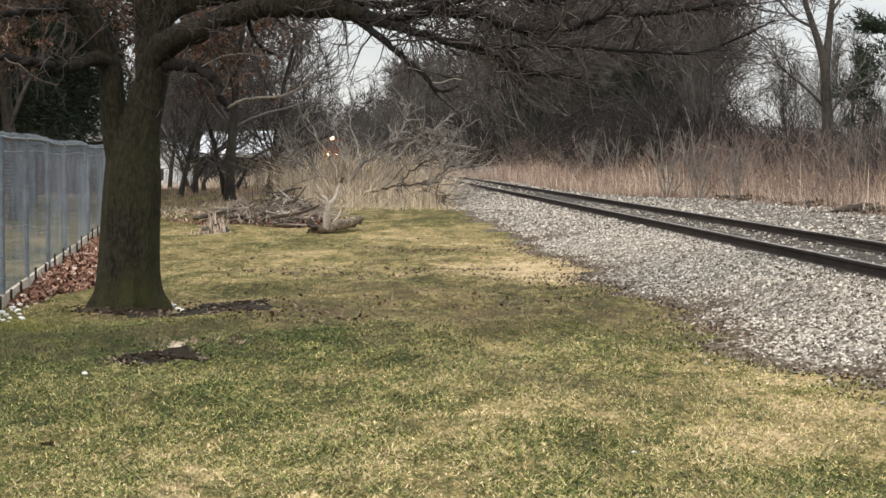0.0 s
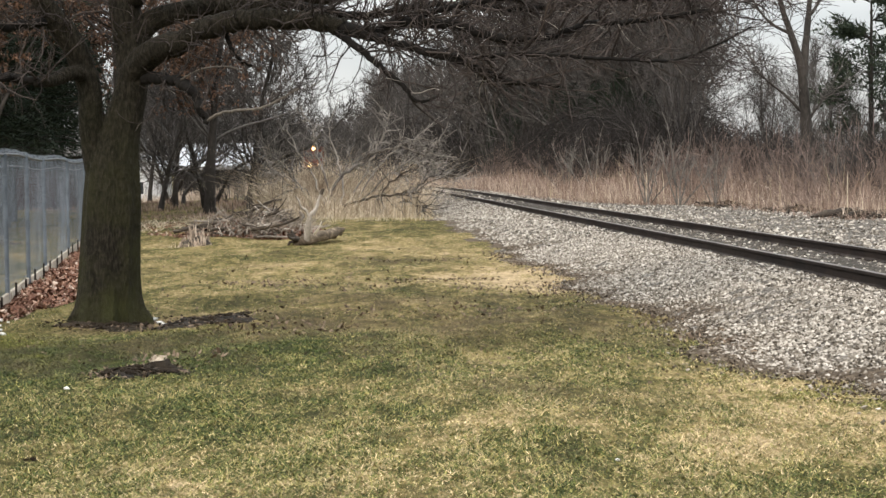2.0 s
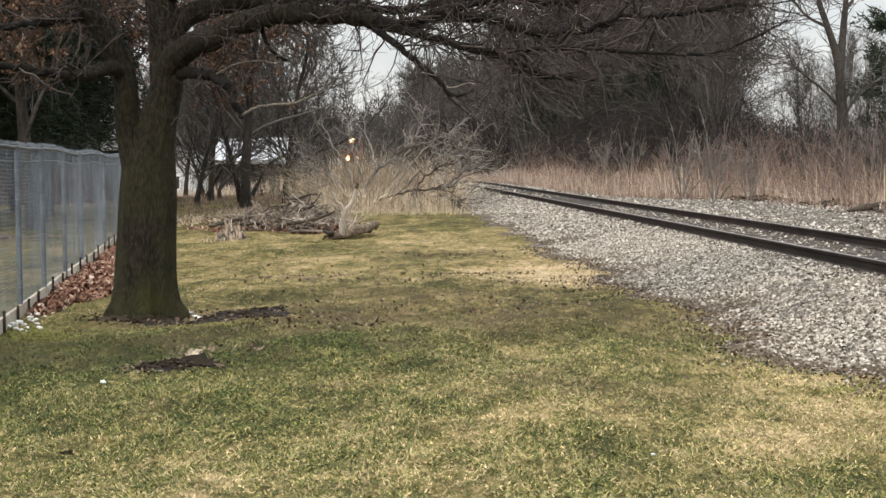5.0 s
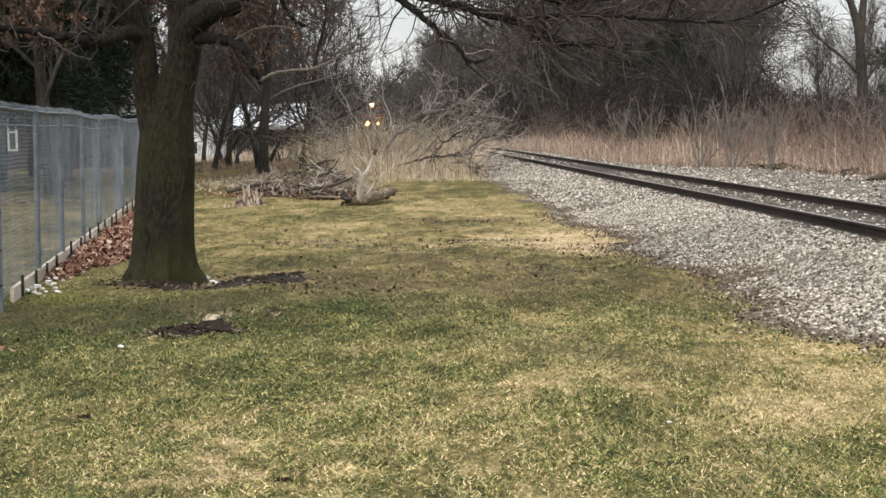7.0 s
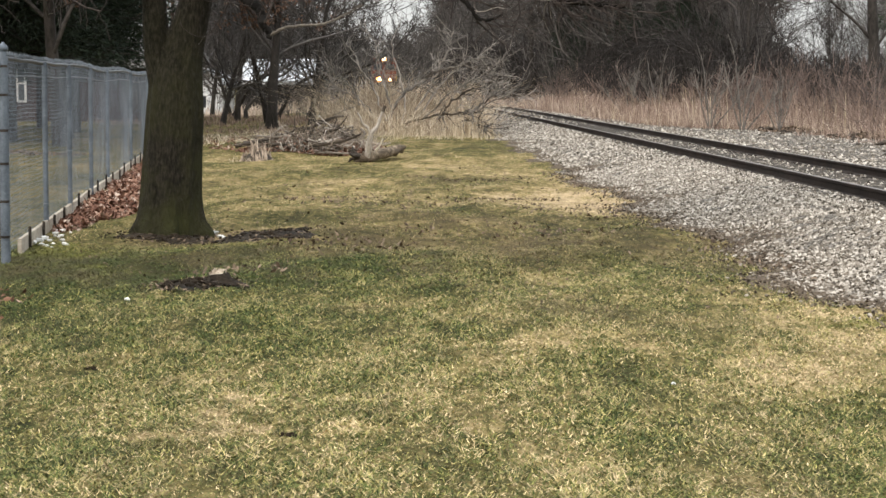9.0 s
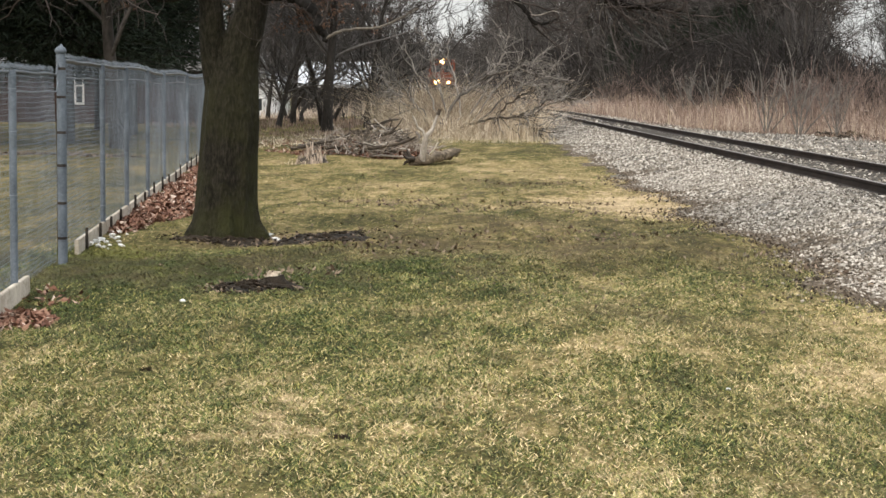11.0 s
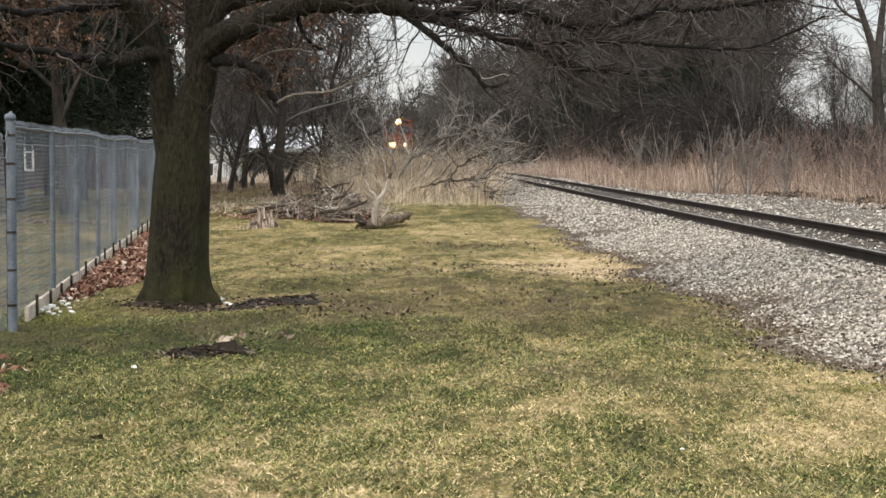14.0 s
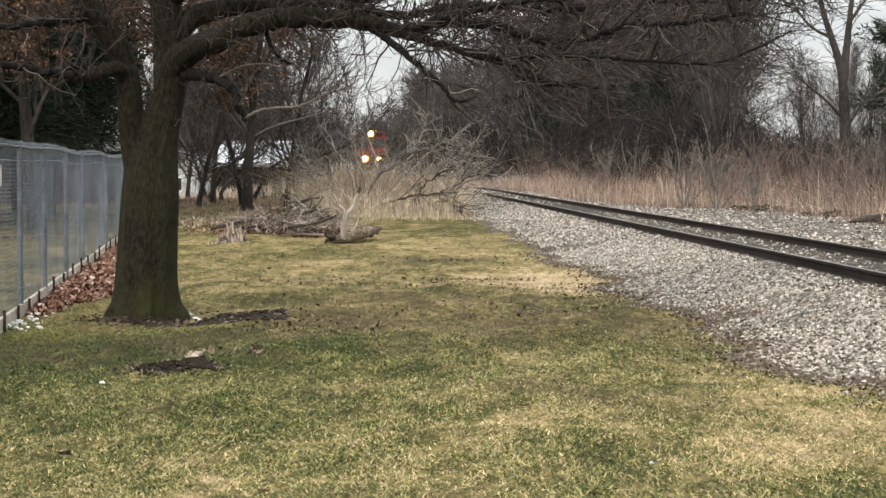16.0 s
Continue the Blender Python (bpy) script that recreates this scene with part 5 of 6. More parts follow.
def build_fallen_crown():
    """The dead crown of a toppled tree, grey-white branches arching over the dry grass."""
    rng = np.random.default_rng(43)
    o = np.array((-2.75, 60, 0.21))
    o[2] = 0
    t = holder("fallen_dead_tree", pose(*o), "toppled dead tree with weathered grey branches", "dead tree")
    mains = [
        ([(-3.26, 57, 0.23), (-2.96, 57.5, 0.84), (-2.47, 58, 1.45), (-2.01, 58.5, 1.87), (-1.57, 59, 2.14)], 0.075, 0.03),
        ([(-2.61, 57, 0.36), (-1.67, 56, 0.61), (-0.86, 55, 0.75), (-0.15, 54, 0.78)], 0.06, 0.02),
        ([(-2.01, 58.5, 1.87), (-1.18, 58, 2.16), (-0.35, 57.5, 2.12), (0.29, 57, 1.86)], 0.045, 0.015),
        ([(-1.55, 58, 0.06), (-1.33, 58, 0.77), (-0.90, 58, 1.24), (-0.26, 57.5, 1.50), (0.65, 57, 1.32)], 0.05, 0.015),
        ([(-2.70, 59, 0.32), (-2.74, 60, 1.35), (-3.08, 61, 2.31), (-3.30, 61.5, 3.20)], 0.045, 0.014),
        ([(-3.26, 59, 0.32), (-3.79, 60, 1.44), (-4.30, 60.5, 2.31), (-4.72, 61, 3.18)], 0.045, 0.014),
        ([(-2.56, 60, 0.30), (-1.82, 61, 1.73), (-1.35, 61.5, 2.71), (-1.10, 62, 3.50)], 0.045, 0.014),
        ([(-3.58, 58, 0.25), (-4.16, 58.5, 1.17), (-4.76, 59, 1.82), (-5.22, 59, 2.29)], 0.035, 0.012),
        ([(-1.17, 57.5, 0.26), (-0.69, 56, 0.47), (-0.28, 55.5, 0.39), (0.00, 55, 0.10)], 0.035, 0.014),
        ([(-2.37, 60, 0.40), (-1.24, 61, 1.89), (-0.27, 61.5, 2.55), (0.55, 61.5, 2.32)], 0.04, 0.012),
        ([(-2.94, 60, 0.30), (-3.56, 61, 1.93), (-3.78, 62, 2.82), (-4.14, 62.5, 3.52)], 0.035, 0.01),
        ([(-3.0, 58, 0.2), (-3.15, 58.3, 1.2), (-3.5, 58.5, 2.0), (-3.62, 59, 2.9)], 0.03, 0.01),
        ([(-3.4, 58, 0.2), (-3.9, 58, 0.9), (-4.5, 58, 1.3), (-4.95, 58, 1.5)], 0.03, 0.01),
        ([(-0.9, 57, 0.1), (-0.2, 56.5, 0.95), (0.5, 56.2, 1.35), (1.15, 56, 1.25)], 0.035, 0.012),
        ([(-2.2, 59, 0.3), (-1.2, 59, 1.3), (-0.4, 59.5, 1.75), (0.6, 60, 1.7)], 0.04, 0.014),
    ]
    twigs, dark = Tubes(), Tubes()
    for n, (pts, r0, r1) in enumerate(mains):
        p = bend(np.array(pts) - o, 18)
        p += rng.normal(size=p.shape) * 0.03
        b = Tubes()
        b.add(p, np.linspace(r0 * 0.9, r1, 18), 7, 0.08, rng)
        part_mesh("branch", b.mesh("branch", (MID_DEADWOOD, DARK_DEADWOOD)[n in (1, 3, 8, 13)]), t)
        for _ in range(9 if n in (4, 5, 10, 11) else 21):
            i = rng.integers(7, 17)
            tan = p[i] - p[i - 1]
            tan /= np.linalg.norm(tan)
            line = shoot(rng, p[i], sidewards(rng, tan, rng.uniform(0.4, 1.2)) + np.array([0, 0, 0.25]), rng.uniform(0.4, 1.5), 6, 0.25)
            (dark if n in (1, 2, 3, 8) and rng.uniform() < 0.6 else twigs).add(line, np.linspace(0.016, 0.006, 6), 4)
            for _ in range(4):
                j = rng.integers(1, 5)
                tan2 = line[j + 1] - line[j] if j < 5 else line[j] - line[j - 1]
                tan2 = tan2 / np.linalg.norm(tan2)
                twigs.add(shoot(rng, line[j], sidewards(rng, tan2, 0.8), rng.uniform(0.25, 0.7), 4, 0.25), np.linspace(0.0095, 0.005, 4), 3)
    tagged(part_mesh("pale_twig_spray", twigs.mesh("pale_twig_spray", surface("grey_dead_twig", (0.085, 0.078, 0.07), (0.29, 0.262, 0.232), 2, 20, 0.95, 0, 0, island=True, spread=0.5)), t, "tangled grey-white twigs"), kind="stuff")
    tagged(part_mesh("dark_twig_spray", dark.mesh("dark_twig_spray", DARK_DEADWOOD), t, "dark twigs"), kind="stuff")


build_fallen_crown()


# ---- tall dry grass ----
def tall_grass(name, n, where, height, width, seed, material, label, tilt=0.16):
    rng = np.random.default_rng(seed)
    x, y = where(rng, n)
    z = ground_z(x, y) - 0.03
    clump = 0.66 + 0.4 * np.sin(x * 1.7 + np.sin(y * 0.9) * 2) * np.sin(y * 0.8 + np.sin(x * 1.3)) + 0.2 * np.sin(x * 4.1 + y * 1.3) * np.sin(y * 2.7 - x)
    keep = clump > rng.uniform(0.1, 0.62, n)
    x, y, z, clump = x[keep], y[keep], z[keep], clump[keep]
    n = len(x)
    h = height * rng.uniform(0.45, 1.15, n) * np.maximum(clump, 0.3)
    a = rng.uniform(0, 6.28, n)
    lean = rng.normal(size=n) * tilt + 0.1
    b = rng.uniform(0, 6.28, n)
    p = np.stack([x, y, z], -1)
    side = np.stack([np.cos(a), np.sin(a) * 0.5, np.zeros(n)], -1) * (width * rng.uniform(0.6, 1.4, n))[:, None]
    out = np.stack([np.cos(b), np.sin(b), np.zeros(n)], -1)
    mid = p + np.stack([np.zeros(n), np.zeros(n), h * 0.55], -1) + out * (h * lean * 0.5)[:, None]
    tip = p + np.stack([np.zeros(n), np.zeros(n), h * 0.97], -1) + out * (h * lean * 1.6)[:, None]
    V = np.stack([p - side, p + side, mid + side * 0.8, mid - side * 0.8, tip], 1).reshape(-1, 3)
    i = np.arange(n)[:, None] * 5
    F = np.concatenate([i + np.array([[0, 1, 2]]), i + np.array([[0, 2, 3]]), i + np.array([[3, 2, 4]])])
    return tagged(new(name, mesh_of(name, V, F, material)), label, "tall grass", kind="stuff")


def verge(l0, l1, y0, y1):
    def place(rng, n):
        y = y0 + (y1 - y0) * rng.uniform(size=n) ** 1.25
        near = overgrown(y)
        wob = 0.5 * np.sin(y * 0.7) + 0.7 * np.sin(y * 1.9) * np.sin(y * 0.31) + 0.3 * np.sin(y * 4.1)
        lat = l0 - 4.1 * near + (l1 - l0 + 2.4 * near) * rng.uniform(size=n) ** 1.2 + wob * (1 - 0.6 * near)
        return track_x(y) + lat, y
    return place


tall_grass("tall_grass", 13000, verge(7.3, 11.8, 30, 115), 1.2, 0.007, 51, DRYGRASS, "tall dry straw-pink grass along the railway", 0.34)
tall_grass("tall_grass", 15000, verge(7.4, 13.0, 30, 110), 1.6, 0.007, 52, RUSTGRASS, "tall rusty-brown dead stalks along the railway", 0.26)
tall_grass("tall_grass", 3600, verge(7.1, 8.8, 30, 110), 0.95, 0.008, 65, PALEGRASS, "pale pinkish clumps at the front of the dry grass", 0.5)
tall_grass("tall_grass", 260, verge(6.8, 11, 32, 100), 2.1, 0.011, 59, STRAW, "scattered pale tall stalks along the railway")
tall_grass("tall_grass", 12000, verge(6.1, 8.2, 30, 115), 0.4, 0.009, 58, RUSTGRASS, "low matted dead grass at the gravel's far edge", 0.7)
tall_grass("tall_grass", 5000, verge(7.0, 9.0, 90, 175), 1.3, 0.016, 53, DRYGRASS, "tall dry grass far along the railway")


def bank(cx, cy, rx, ry):
    def place(rng, n):
        a, r = rng.uniform(0, 6.28, n), np.sqrt(rng.uniform(0, 1, n))
        return cx + rx * r * np.cos(a), cy + ry * r * np.sin(a)
    return place


tall_grass("tall_grass", 4200, bank(-2.25, 59.5, 2.5, 4.5), 1.4, 0.007, 54, TANGRASS, "pale straw-coloured tall grass under the dead tree", 0.95)
tall_grass("tall_grass", 5200, bank(-3.0, 63.5, 2.9, 2.6), 2.3, 0.008, 67, TANGRASS, "tall wispy tan grass behind the dead tree", 0.8)
tall_grass("tall_grass", 1500, bank(-2.9, 62.5, 2.7, 2.8), 2.0, 0.008, 68, RUSTGRASS, "brown stalks in the tall grass behind the dead tree", 0.5)
tall_grass("tall_grass", 2600, bank(-2.3, 59.0, 2.4, 3.0), 0.8, 0.009, 64, DRYGRASS, "matted brown grass under the dead tree", 0.8)
tall_grass("tall_grass", 2200, bank(-2.4, 56.8, 2.4, 2.6), 0.6, 0.007, 61, TANGRASS, "shorter pale grass before the dead tree", 0.9)
tall_grass("tall_grass", 1600, bank(-2.3, 54.8, 2.9, 3.2), 0.26, 0.007, 62, STRAW, "short tufts of pale grass at the lawn's end")
tall_grass("tall_grass", 1500, bank(-0.6, 58, 0.9, 4), 1.0, 0.008, 57, TANGRASS, "pale straw-coloured tall grass beside the track")
tall_grass("tall_grass", 2600, bank(-7.2, 51, 1.9, 6.5), 0.16, 0.009, 69, TANGRASS, "flattened pale grass beside the brush pile", 1.2)
tall_grass("tall_grass", 1800, bank(-8.2, 60, 3.2, 5), 0.2, 0.012, 55, RUSTGRASS, "short brown grass behind the brush pile")
tall_grass("tall_grass", 3600, bank(-14.8, 112, 5.5, 9), 1.0, 0.022, 66, PALEGRASS, "rough tan grass before the houses", 0.5)
tall_grass("tall_grass", 6000, bank(-11.0, 78, 6.0, 12), 0.28, 0.016, 60, RUSTGRASS, "rough brown winter grass below the trees")
tall_grass("tall_grass", 110, bank(-4.67, 36.50, 0.6, 0.5), 0.2, 0.005, 56, STRAW, "dry grass tuft round the splintered stump")


# ---- woodland ----
def bare_tree_meshes(seed, height, limbs, subs, twigs, base=0.35, thick=0.022, coarse=1.0, rise=(0.35, 1.3), sway=0.05):
    """Trunk and crown of a leafless tree; coarse: thickness of its twigs."""
    rng = np.random.default_rng(seed)
    tr, cr = Tubes(), Tubes()
    stem = shoot(rng, [0, 0, -0.2], [rng.normal() * 0.04, rng.normal() * 0.04, 1], height, 12, sway, 0.05)
    rad = height * thick * np.linspace(1, 0.1, 12)
    rad[0] *= 1.3
    tr.add(stem, rad, 9, 0.05, rng)
    for _ in range(limbs):
        s = base + (0.98 - base) * rng.uniform() ** 0.8
        i = min(int(s * 11), 10)
        p = stem[i] + (stem[i + 1] - stem[i]) * (s * 11 - i)
        a = rng.uniform(0, 6.28)
        length = height * (0.46 * (1 - s) + 0.12) * rng.uniform(0.7, 1.3)
        line = shoot(rng, p, [math.cos(a), math.sin(a), rng.uniform(*rise)], length, 8, 0.16, 0.06)
        cr.add(line, np.linspace(rad[i] * 0.4, 0.012, 8), 4)
        for _ in range(subs):
            j = rng.integers(1, 7)
            tan = line[j + 1] - line[j]
            tan /= np.linalg.norm(tan)
            sub = shoot(rng, line[j], sidewards(rng, tan, rng.uniform(0.4, 1.0)) + np.array([0, 0, 0.2]), length * rng.uniform(0.25, 0.6), 3, 0.18, 0.05)
            cr.add(sub, np.linspace(0.014, 0.007, 3) * coarse, 3)
            for _ in range(twigs):
                q = rng.integers(0, 2)
                tan2 = sub[q + 1] - sub[q]
                tan2 /= np.linalg.norm(tan2)
                cr.add(shoot(rng, sub[q] + (sub[q + 1] - sub[q]) * rng.uniform(), sidewards(rng, tan2, 0.7) + np.array([0, 0, 0.15]), length * rng.uniform(0.12, 0.38), 2, 0.15), np.array([0.009, 0.005]) * coarse, 3)
    return tr.mesh("trunk", WOOD_TRUNK), cr.mesh("crown", WOOD_TWIG)


def bare_tree(meshes, label):
    t = holder("bare_tree", pose(0, 0, 0), label, "tree", "bare woodland trees")
    part_mesh("trunk", meshes[0], t)
    tagged(part_mesh("crown", meshes[1], t), kind="stuff")
    return t


def thicket_mesh(seed, stems, height, spread, material, name="thicket"):
    rng = np.random.default_rng(seed)
    t = Tubes()
    for _ in range(stems):
        a, r = rng.uniform(0, 6.28), spread * math.sqrt(rng.uniform())
        h = height * rng.uniform(0.5, 1.15)
        line = shoot(rng, [r * math.cos(a), r * math.sin(a), -0.1], [rng.normal() * 0.25, rng.normal() * 0.25, 1], h, 4, 0.15, 0.03)
        t.add(line, np.linspace(0.016, 0.007, 4), 3)
        for _ in range(7):
            j = rng.integers(0, 3)
            tan = line[j + 1] - line[j]
            p = line[j] + tan * rng.uniform()
            tan /= np.linalg.norm(tan)
            t.add(shoot(rng, p, sidewards(rng, tan, 0.7), h * rng.uniform(0.15, 0.45), 2, 0.2), [0.0095, 0.006], 3)
    return t.mesh(name, material)


def sapling_mesh(seed, height):
    """A young bush of a few forked upright stems."""
    rng = np.random.default_rng(seed)
    t = Tubes()
    for _ in range(5):
        stem = shoot(rng, [rng.normal() * 0.04, rng.normal() * 0.04, -0.1], [rng.normal() * 0.3, rng.normal() * 0.3, 1], height * rng.uniform(0.7, 1.05), 9, 0.07, 0.03)
        t.add(stem, np.linspace(0.028, 0.01, 9), 5)
        for _ in range(8):
            j = rng.integers(2, 8)
            tan = (stem[j + 1] - stem[j]) / np.linalg.norm(stem[j + 1] - stem[j]) if j < 8 else np.array([0, 0, 1.0])
            side = shoot(rng, stem[j], sidewards(rng, tan, rng.uniform(0.4, 0.8)) + [0, 0, 0.3], height * rng.uniform(0.15, 0.4), 5, 0.12, 0.05)
            t.add(side, np.linspace(0.011, 0.006, 5), 4)
            for _ in range(3):
                q = rng.integers(1, 4)
                tan2 = (side[q + 1] - side[q]) / np.linalg.norm(side[q + 1] - side[q])
                t.add(shoot(rng, side[q], sidewards(rng, tan2, 0.6), height * rng.uniform(0.06, 0.15), 3, 0.12), [0.007, 0.006, 0.005], 3)
    return t.mesh("sapling", SAPLING)


def arching_mesh(seed, stems, reach, material):
    """A great shrub whose long shoots rise and bow over to the ground."""
    rng = np.random.default_rng(seed)
    t = Tubes()
    for _ in range(stems):
        a, k = rng.uniform(0, 6.28), reach * rng.uniform(0.55, 1.1)
        way = np.array([math.cos(a), math.sin(a), 0])
        up = k * rng.uniform(0.55, 0.95)
        foot = np.array([rng.normal() * 0.5, rng.normal() * 0.5, -0.1])
        line = bend([foot, foot + way * k * 0.12 + [0, 0, up * 0.6], foot + way * k * 0.42 + [0, 0, up], foot + way * k * 0.78 + [0, 0, up * 0.82], foot + way * k * 1.05 + [0, 0, up * 0.42]], 12)
        line += rng.normal(size=line.shape) * 0.05
        t.add(line, np.linspace(0.032, 0.008, 12), 4)
        for _ in range(16):
            j = rng.integers(3, 11)
            tan = line[j + 1] - line[j]
            tan /= np.linalg.norm(tan)
            side = shoot(rng, line[j], sidewards(rng, tan, rng.uniform(0.25, 0.7)) + [0, 0, -0.1], k * rng.uniform(0.15, 0.4), 4, 0.12, -0.07)
            t.add(side, np.linspace(0.013, 0.007, 4), 3)
            for _ in range(3):
                q = rng.integers(0, 3)
                tan2 = (side[q + 1] - side[q]) / np.linalg.norm(side[q + 1] - side[q])
                t.add(shoot(rng, side[q], sidewards(rng, tan2, 0.5), k * rng.uniform(0.08, 0.2), 2, 0.1), [0.009, 0.006], 3)
    return t.mesh("arching_shrub", material)


def conifer_meshes(seed, height, radius, material, tiers, per_tier, clump, open_top=False, needle=0.035, low=0.06):
    rng = np.random.default_rng(seed)
    tr = Tubes()
    tr.add([[0, 0, -0.2], [0.03, 0, height * 0.5], [0, 0, height]], [height * 0.016, height * 0.011, 0.02], 8)
    V, F, n = [], [], 0
    for k in range(tiers):
        s = (k + 0.5) / tiers
        z = height * (low + (1 - low) * s)
        reach = radius * ((1 - s) ** 0.75 + 0.06) * rng.uniform(0.8, 1.1)
        if open_top:
            reach = radius * (0.35 + 0.65 * math.sin(math.pi * min(1, 0.2 + 0.8 * (1 - s)))) * rng.uniform(0.5, 1.1)
        for _ in range(per_tier):
            a = rng.uniform(0, 6.28)
            tip = np.array([math.cos(a), math.sin(a), rng.uniform(-0.35, 0.15) if not open_top else rng.uniform(0.05, 0.7)]) * reach * rng.uniform(0.6, 1.1)
            tr.add([[0, 0, z], tip * 0.5 + [0, 0, z + 0.02], tip + [0, 0, z]], [0.025, 0.016, 0.006], 3)
            for _ in range(clump):
                q = tip * rng.uniform(0.55 if open_top else 0.25, 1.0) + [0, 0, z] + rng.normal(size=3) * (0.07 if open_top else 0.09) * reach
                d = tip / (np.linalg.norm(tip) + 1e-6) + rng.normal(size=3) * 0.75
                d = d / np.linalg.norm(d) * rng.uniform(0.16, 0.45)
                e = np.cross(d, rng.normal(size=3))
                e = e / (np.linalg.norm(e) + 1e-6) * needle
                V += [q - e, q + e, q + d]
                F.append([n, n + 1, n + 2])
                n += 3
    return tr.mesh("trunk", WOOD_TRUNK), mesh_of("needles", np.array(V), F, material)


def conifer(meshes, label):
    t = holder("conifer", pose(0, 0, 0), label, "conifer", "dark conifers")
    part_mesh("trunk", meshes[0], t)
    tagged(part_mesh("needles", meshes[1], t), kind="stuff")
    return t


def stand(thing, x, y, turn, size=1.0):
    thing.scale = (size, size, size)
    thing.location, thing.rotation_euler = (x, y, float(ground_z(x, y))), (0, 0, radians(turn))
    return thing


def copies(first, spots, seed):
    rng = random.Random(seed)
    for i, (x, y, s) in enumerate(spots):
        if i == 0:
            stand(first, x, y, rng.uniform(0, 360), s)
        else:
            c = copy_thing(first, pose(x, y, float(ground_z(x, y)), 0, 0, rng.uniform(0, 360)))
            c.scale = (s, s, s)


def wood_spots(seed, n, l0, l1, y0, y1, s0, s1, side=1):
    rng = random.Random(seed)
    out = []
    for _ in range(n):
        y = rng.uniform(y0, y1)
        out.append((float(track_x(y)) + side * rng.uniform(l0, l1), y, rng.uniform(s0, s1)))
    return out


def wedge(seed, n, a0, a1, y0, y1, clear, s0, s1):
    """Tree spots between two bearings from the lawn, at least clear metres beyond the track."""
    rng = random.Random(seed)
    out = []
    while len(out) < n:
        y = y0 * (y1 / y0) ** rng.random()
        x = rng.uniform(a0, a1) * y
        if x - float(track_x(y)) > clear:
            out.append((x, y, rng.uniform(s0, s1)))
    return out


def build_woods():
    near = [bare_tree_meshes(60 + i, 13.5, 34, 8, 4, base=0.1, thick=0.012, coarse=1.3, rise=(0.8, 2.4)) for i in range(2)]
    for i, m in enumerate(near):
        copies(bare_tree(m, "tall bare deciduous tree in the wood"), wedge(70 + i, 13, 0.08, 0.145, 80, 125, 10.5, 0.8, 1.1) + wedge(75 + i, 3, 0.16, 0.24, 85, 125, 12, 0.5, 0.65), 90 + i)
    far = [bare_tree_meshes(65 + i, 14, 25, 6, 3, base=0.08, coarse=2.6) for i in range(3)]
    for i, m in enumerate(far):
        copies(bare_tree(m, "tall bare deciduous tree deep in the wood"), wedge(80 + i, 20, -0.03, 0.145, 105, 230, 8.5, 0.85, 1.25) + wedge(85 + i, 7, -0.045, 0.005, 215, 300, 9, 0.9, 1.15), 95 + i)
    hazy = [bare_tree_meshes(68 + i, 13, 22, 5, 4, base=0.05, coarse=5.0) for i in range(2)]
    for i, m in enumerate(hazy):
        copies(bare_tree(m, "bare tree in the far wood at the end of the line"), wedge(88 + i, 22, -0.1, 0.0, 300, 420, -900, 0.75, 0.95), 98 + i)
    # beyond the lawn, left of the line, with the view along the track kept open
    for i, m in enumerate(far):
        copies(bare_tree(m, "bare deciduous tree beyond the lawn"), [(-0.12 * 150 - 4 * i, 165 + 7 * i, 0.8), (-0.1 * 220 - 5 * i, 220 + 12 * i, 0.8), (-0.078 * 300 - 6 * i, 300 + 9 * i, 0.78), (-0.058 * 360 - 9 * i, 370 + 9 * i, 0.8)] + wedge(195 + i, 4, -0.085, -0.02, 285, 400, -900, 0.7, 0.85) + wedge(198 + i, 4, -0.17, -0.085, 165, 215, -900, 0.8, 1.0), 190 + i)
    for i in range(3):
        # two of the three thickets take the stem colour with painted-in shade
        me = thicket_mesh(100 + i, 58, 4.2, 2.4, SHADED_STEM if i > 0 else THICKET)
        ob = tagged(new("thicket", me), "dense leafless grey-brown shrub thicket", "shrub", "thickets at the wood's edge")
        copies(ob, wedge(110 + i, 18, 0.06, 0.15, 72, 130, 9.5, 0.75, 1.2) + wedge(113 + i, 12, 0.15, 0.3, 50, 85, 10.5, 0.5, 0.75) + wedge(116 + i, 12, -0.02, 0.1, 120, 220, 7.5, 1.1, 1.7), 120 + i)
    for i in range(2):
        # bowed shrubs likewise carry the wood's shadow in their stem colour
        ob = tagged(new("arching_shrub", arching_mesh(170 + i, 52, 4.6, SHADED_STEM)), "large leafless shrub with shoots bowed over to the ground", "shrub", "bowed shrubs at the wood's edge")
        copies(ob, wedge(172 + i, 9, 0.03, 0.135, 68, 105, 9.5, 0.75, 1.15) + wedge(174 + i, 4, 0.13, 0.2, 60, 80, 11, 0.5, 0.7) + wedge(176 + i, 6, -0.02, 0.06, 115, 190, 8, 1.0, 1.5), 178 + i)
    me = thicket_mesh(105, 70, 2.1, 2.4, surface("russet_brush_stem", (0.11, 0.082, 0.07), (0.26, 0.194, 0.165), 0.5, 8, 0.95, 0, 0, island=True, spread=0.4))
    ob = tagged(new("low_brush", me), "low russet brush behind the dry grass", "shrub", "low russet brush")
    copies(ob, wood_spots(125, 62, 8.6, 12.5, 36, 120, 0.6, 1.1) + wood_spots(128, 20, 7.2, 9.4, 88, 122, 0.95, 1.3) + [(-0.093 * 140, 140, 0.75), (-0.078 * 136, 136, 0.65), (-0.064 * 141, 141, 0.6), (-0.05 * 138, 138, 0.55), (-0.07 * 152, 152, 0.62), (-0.056 * 150, 150, 0.6), (-0.086 * 150, 150, 0.75)], 126)
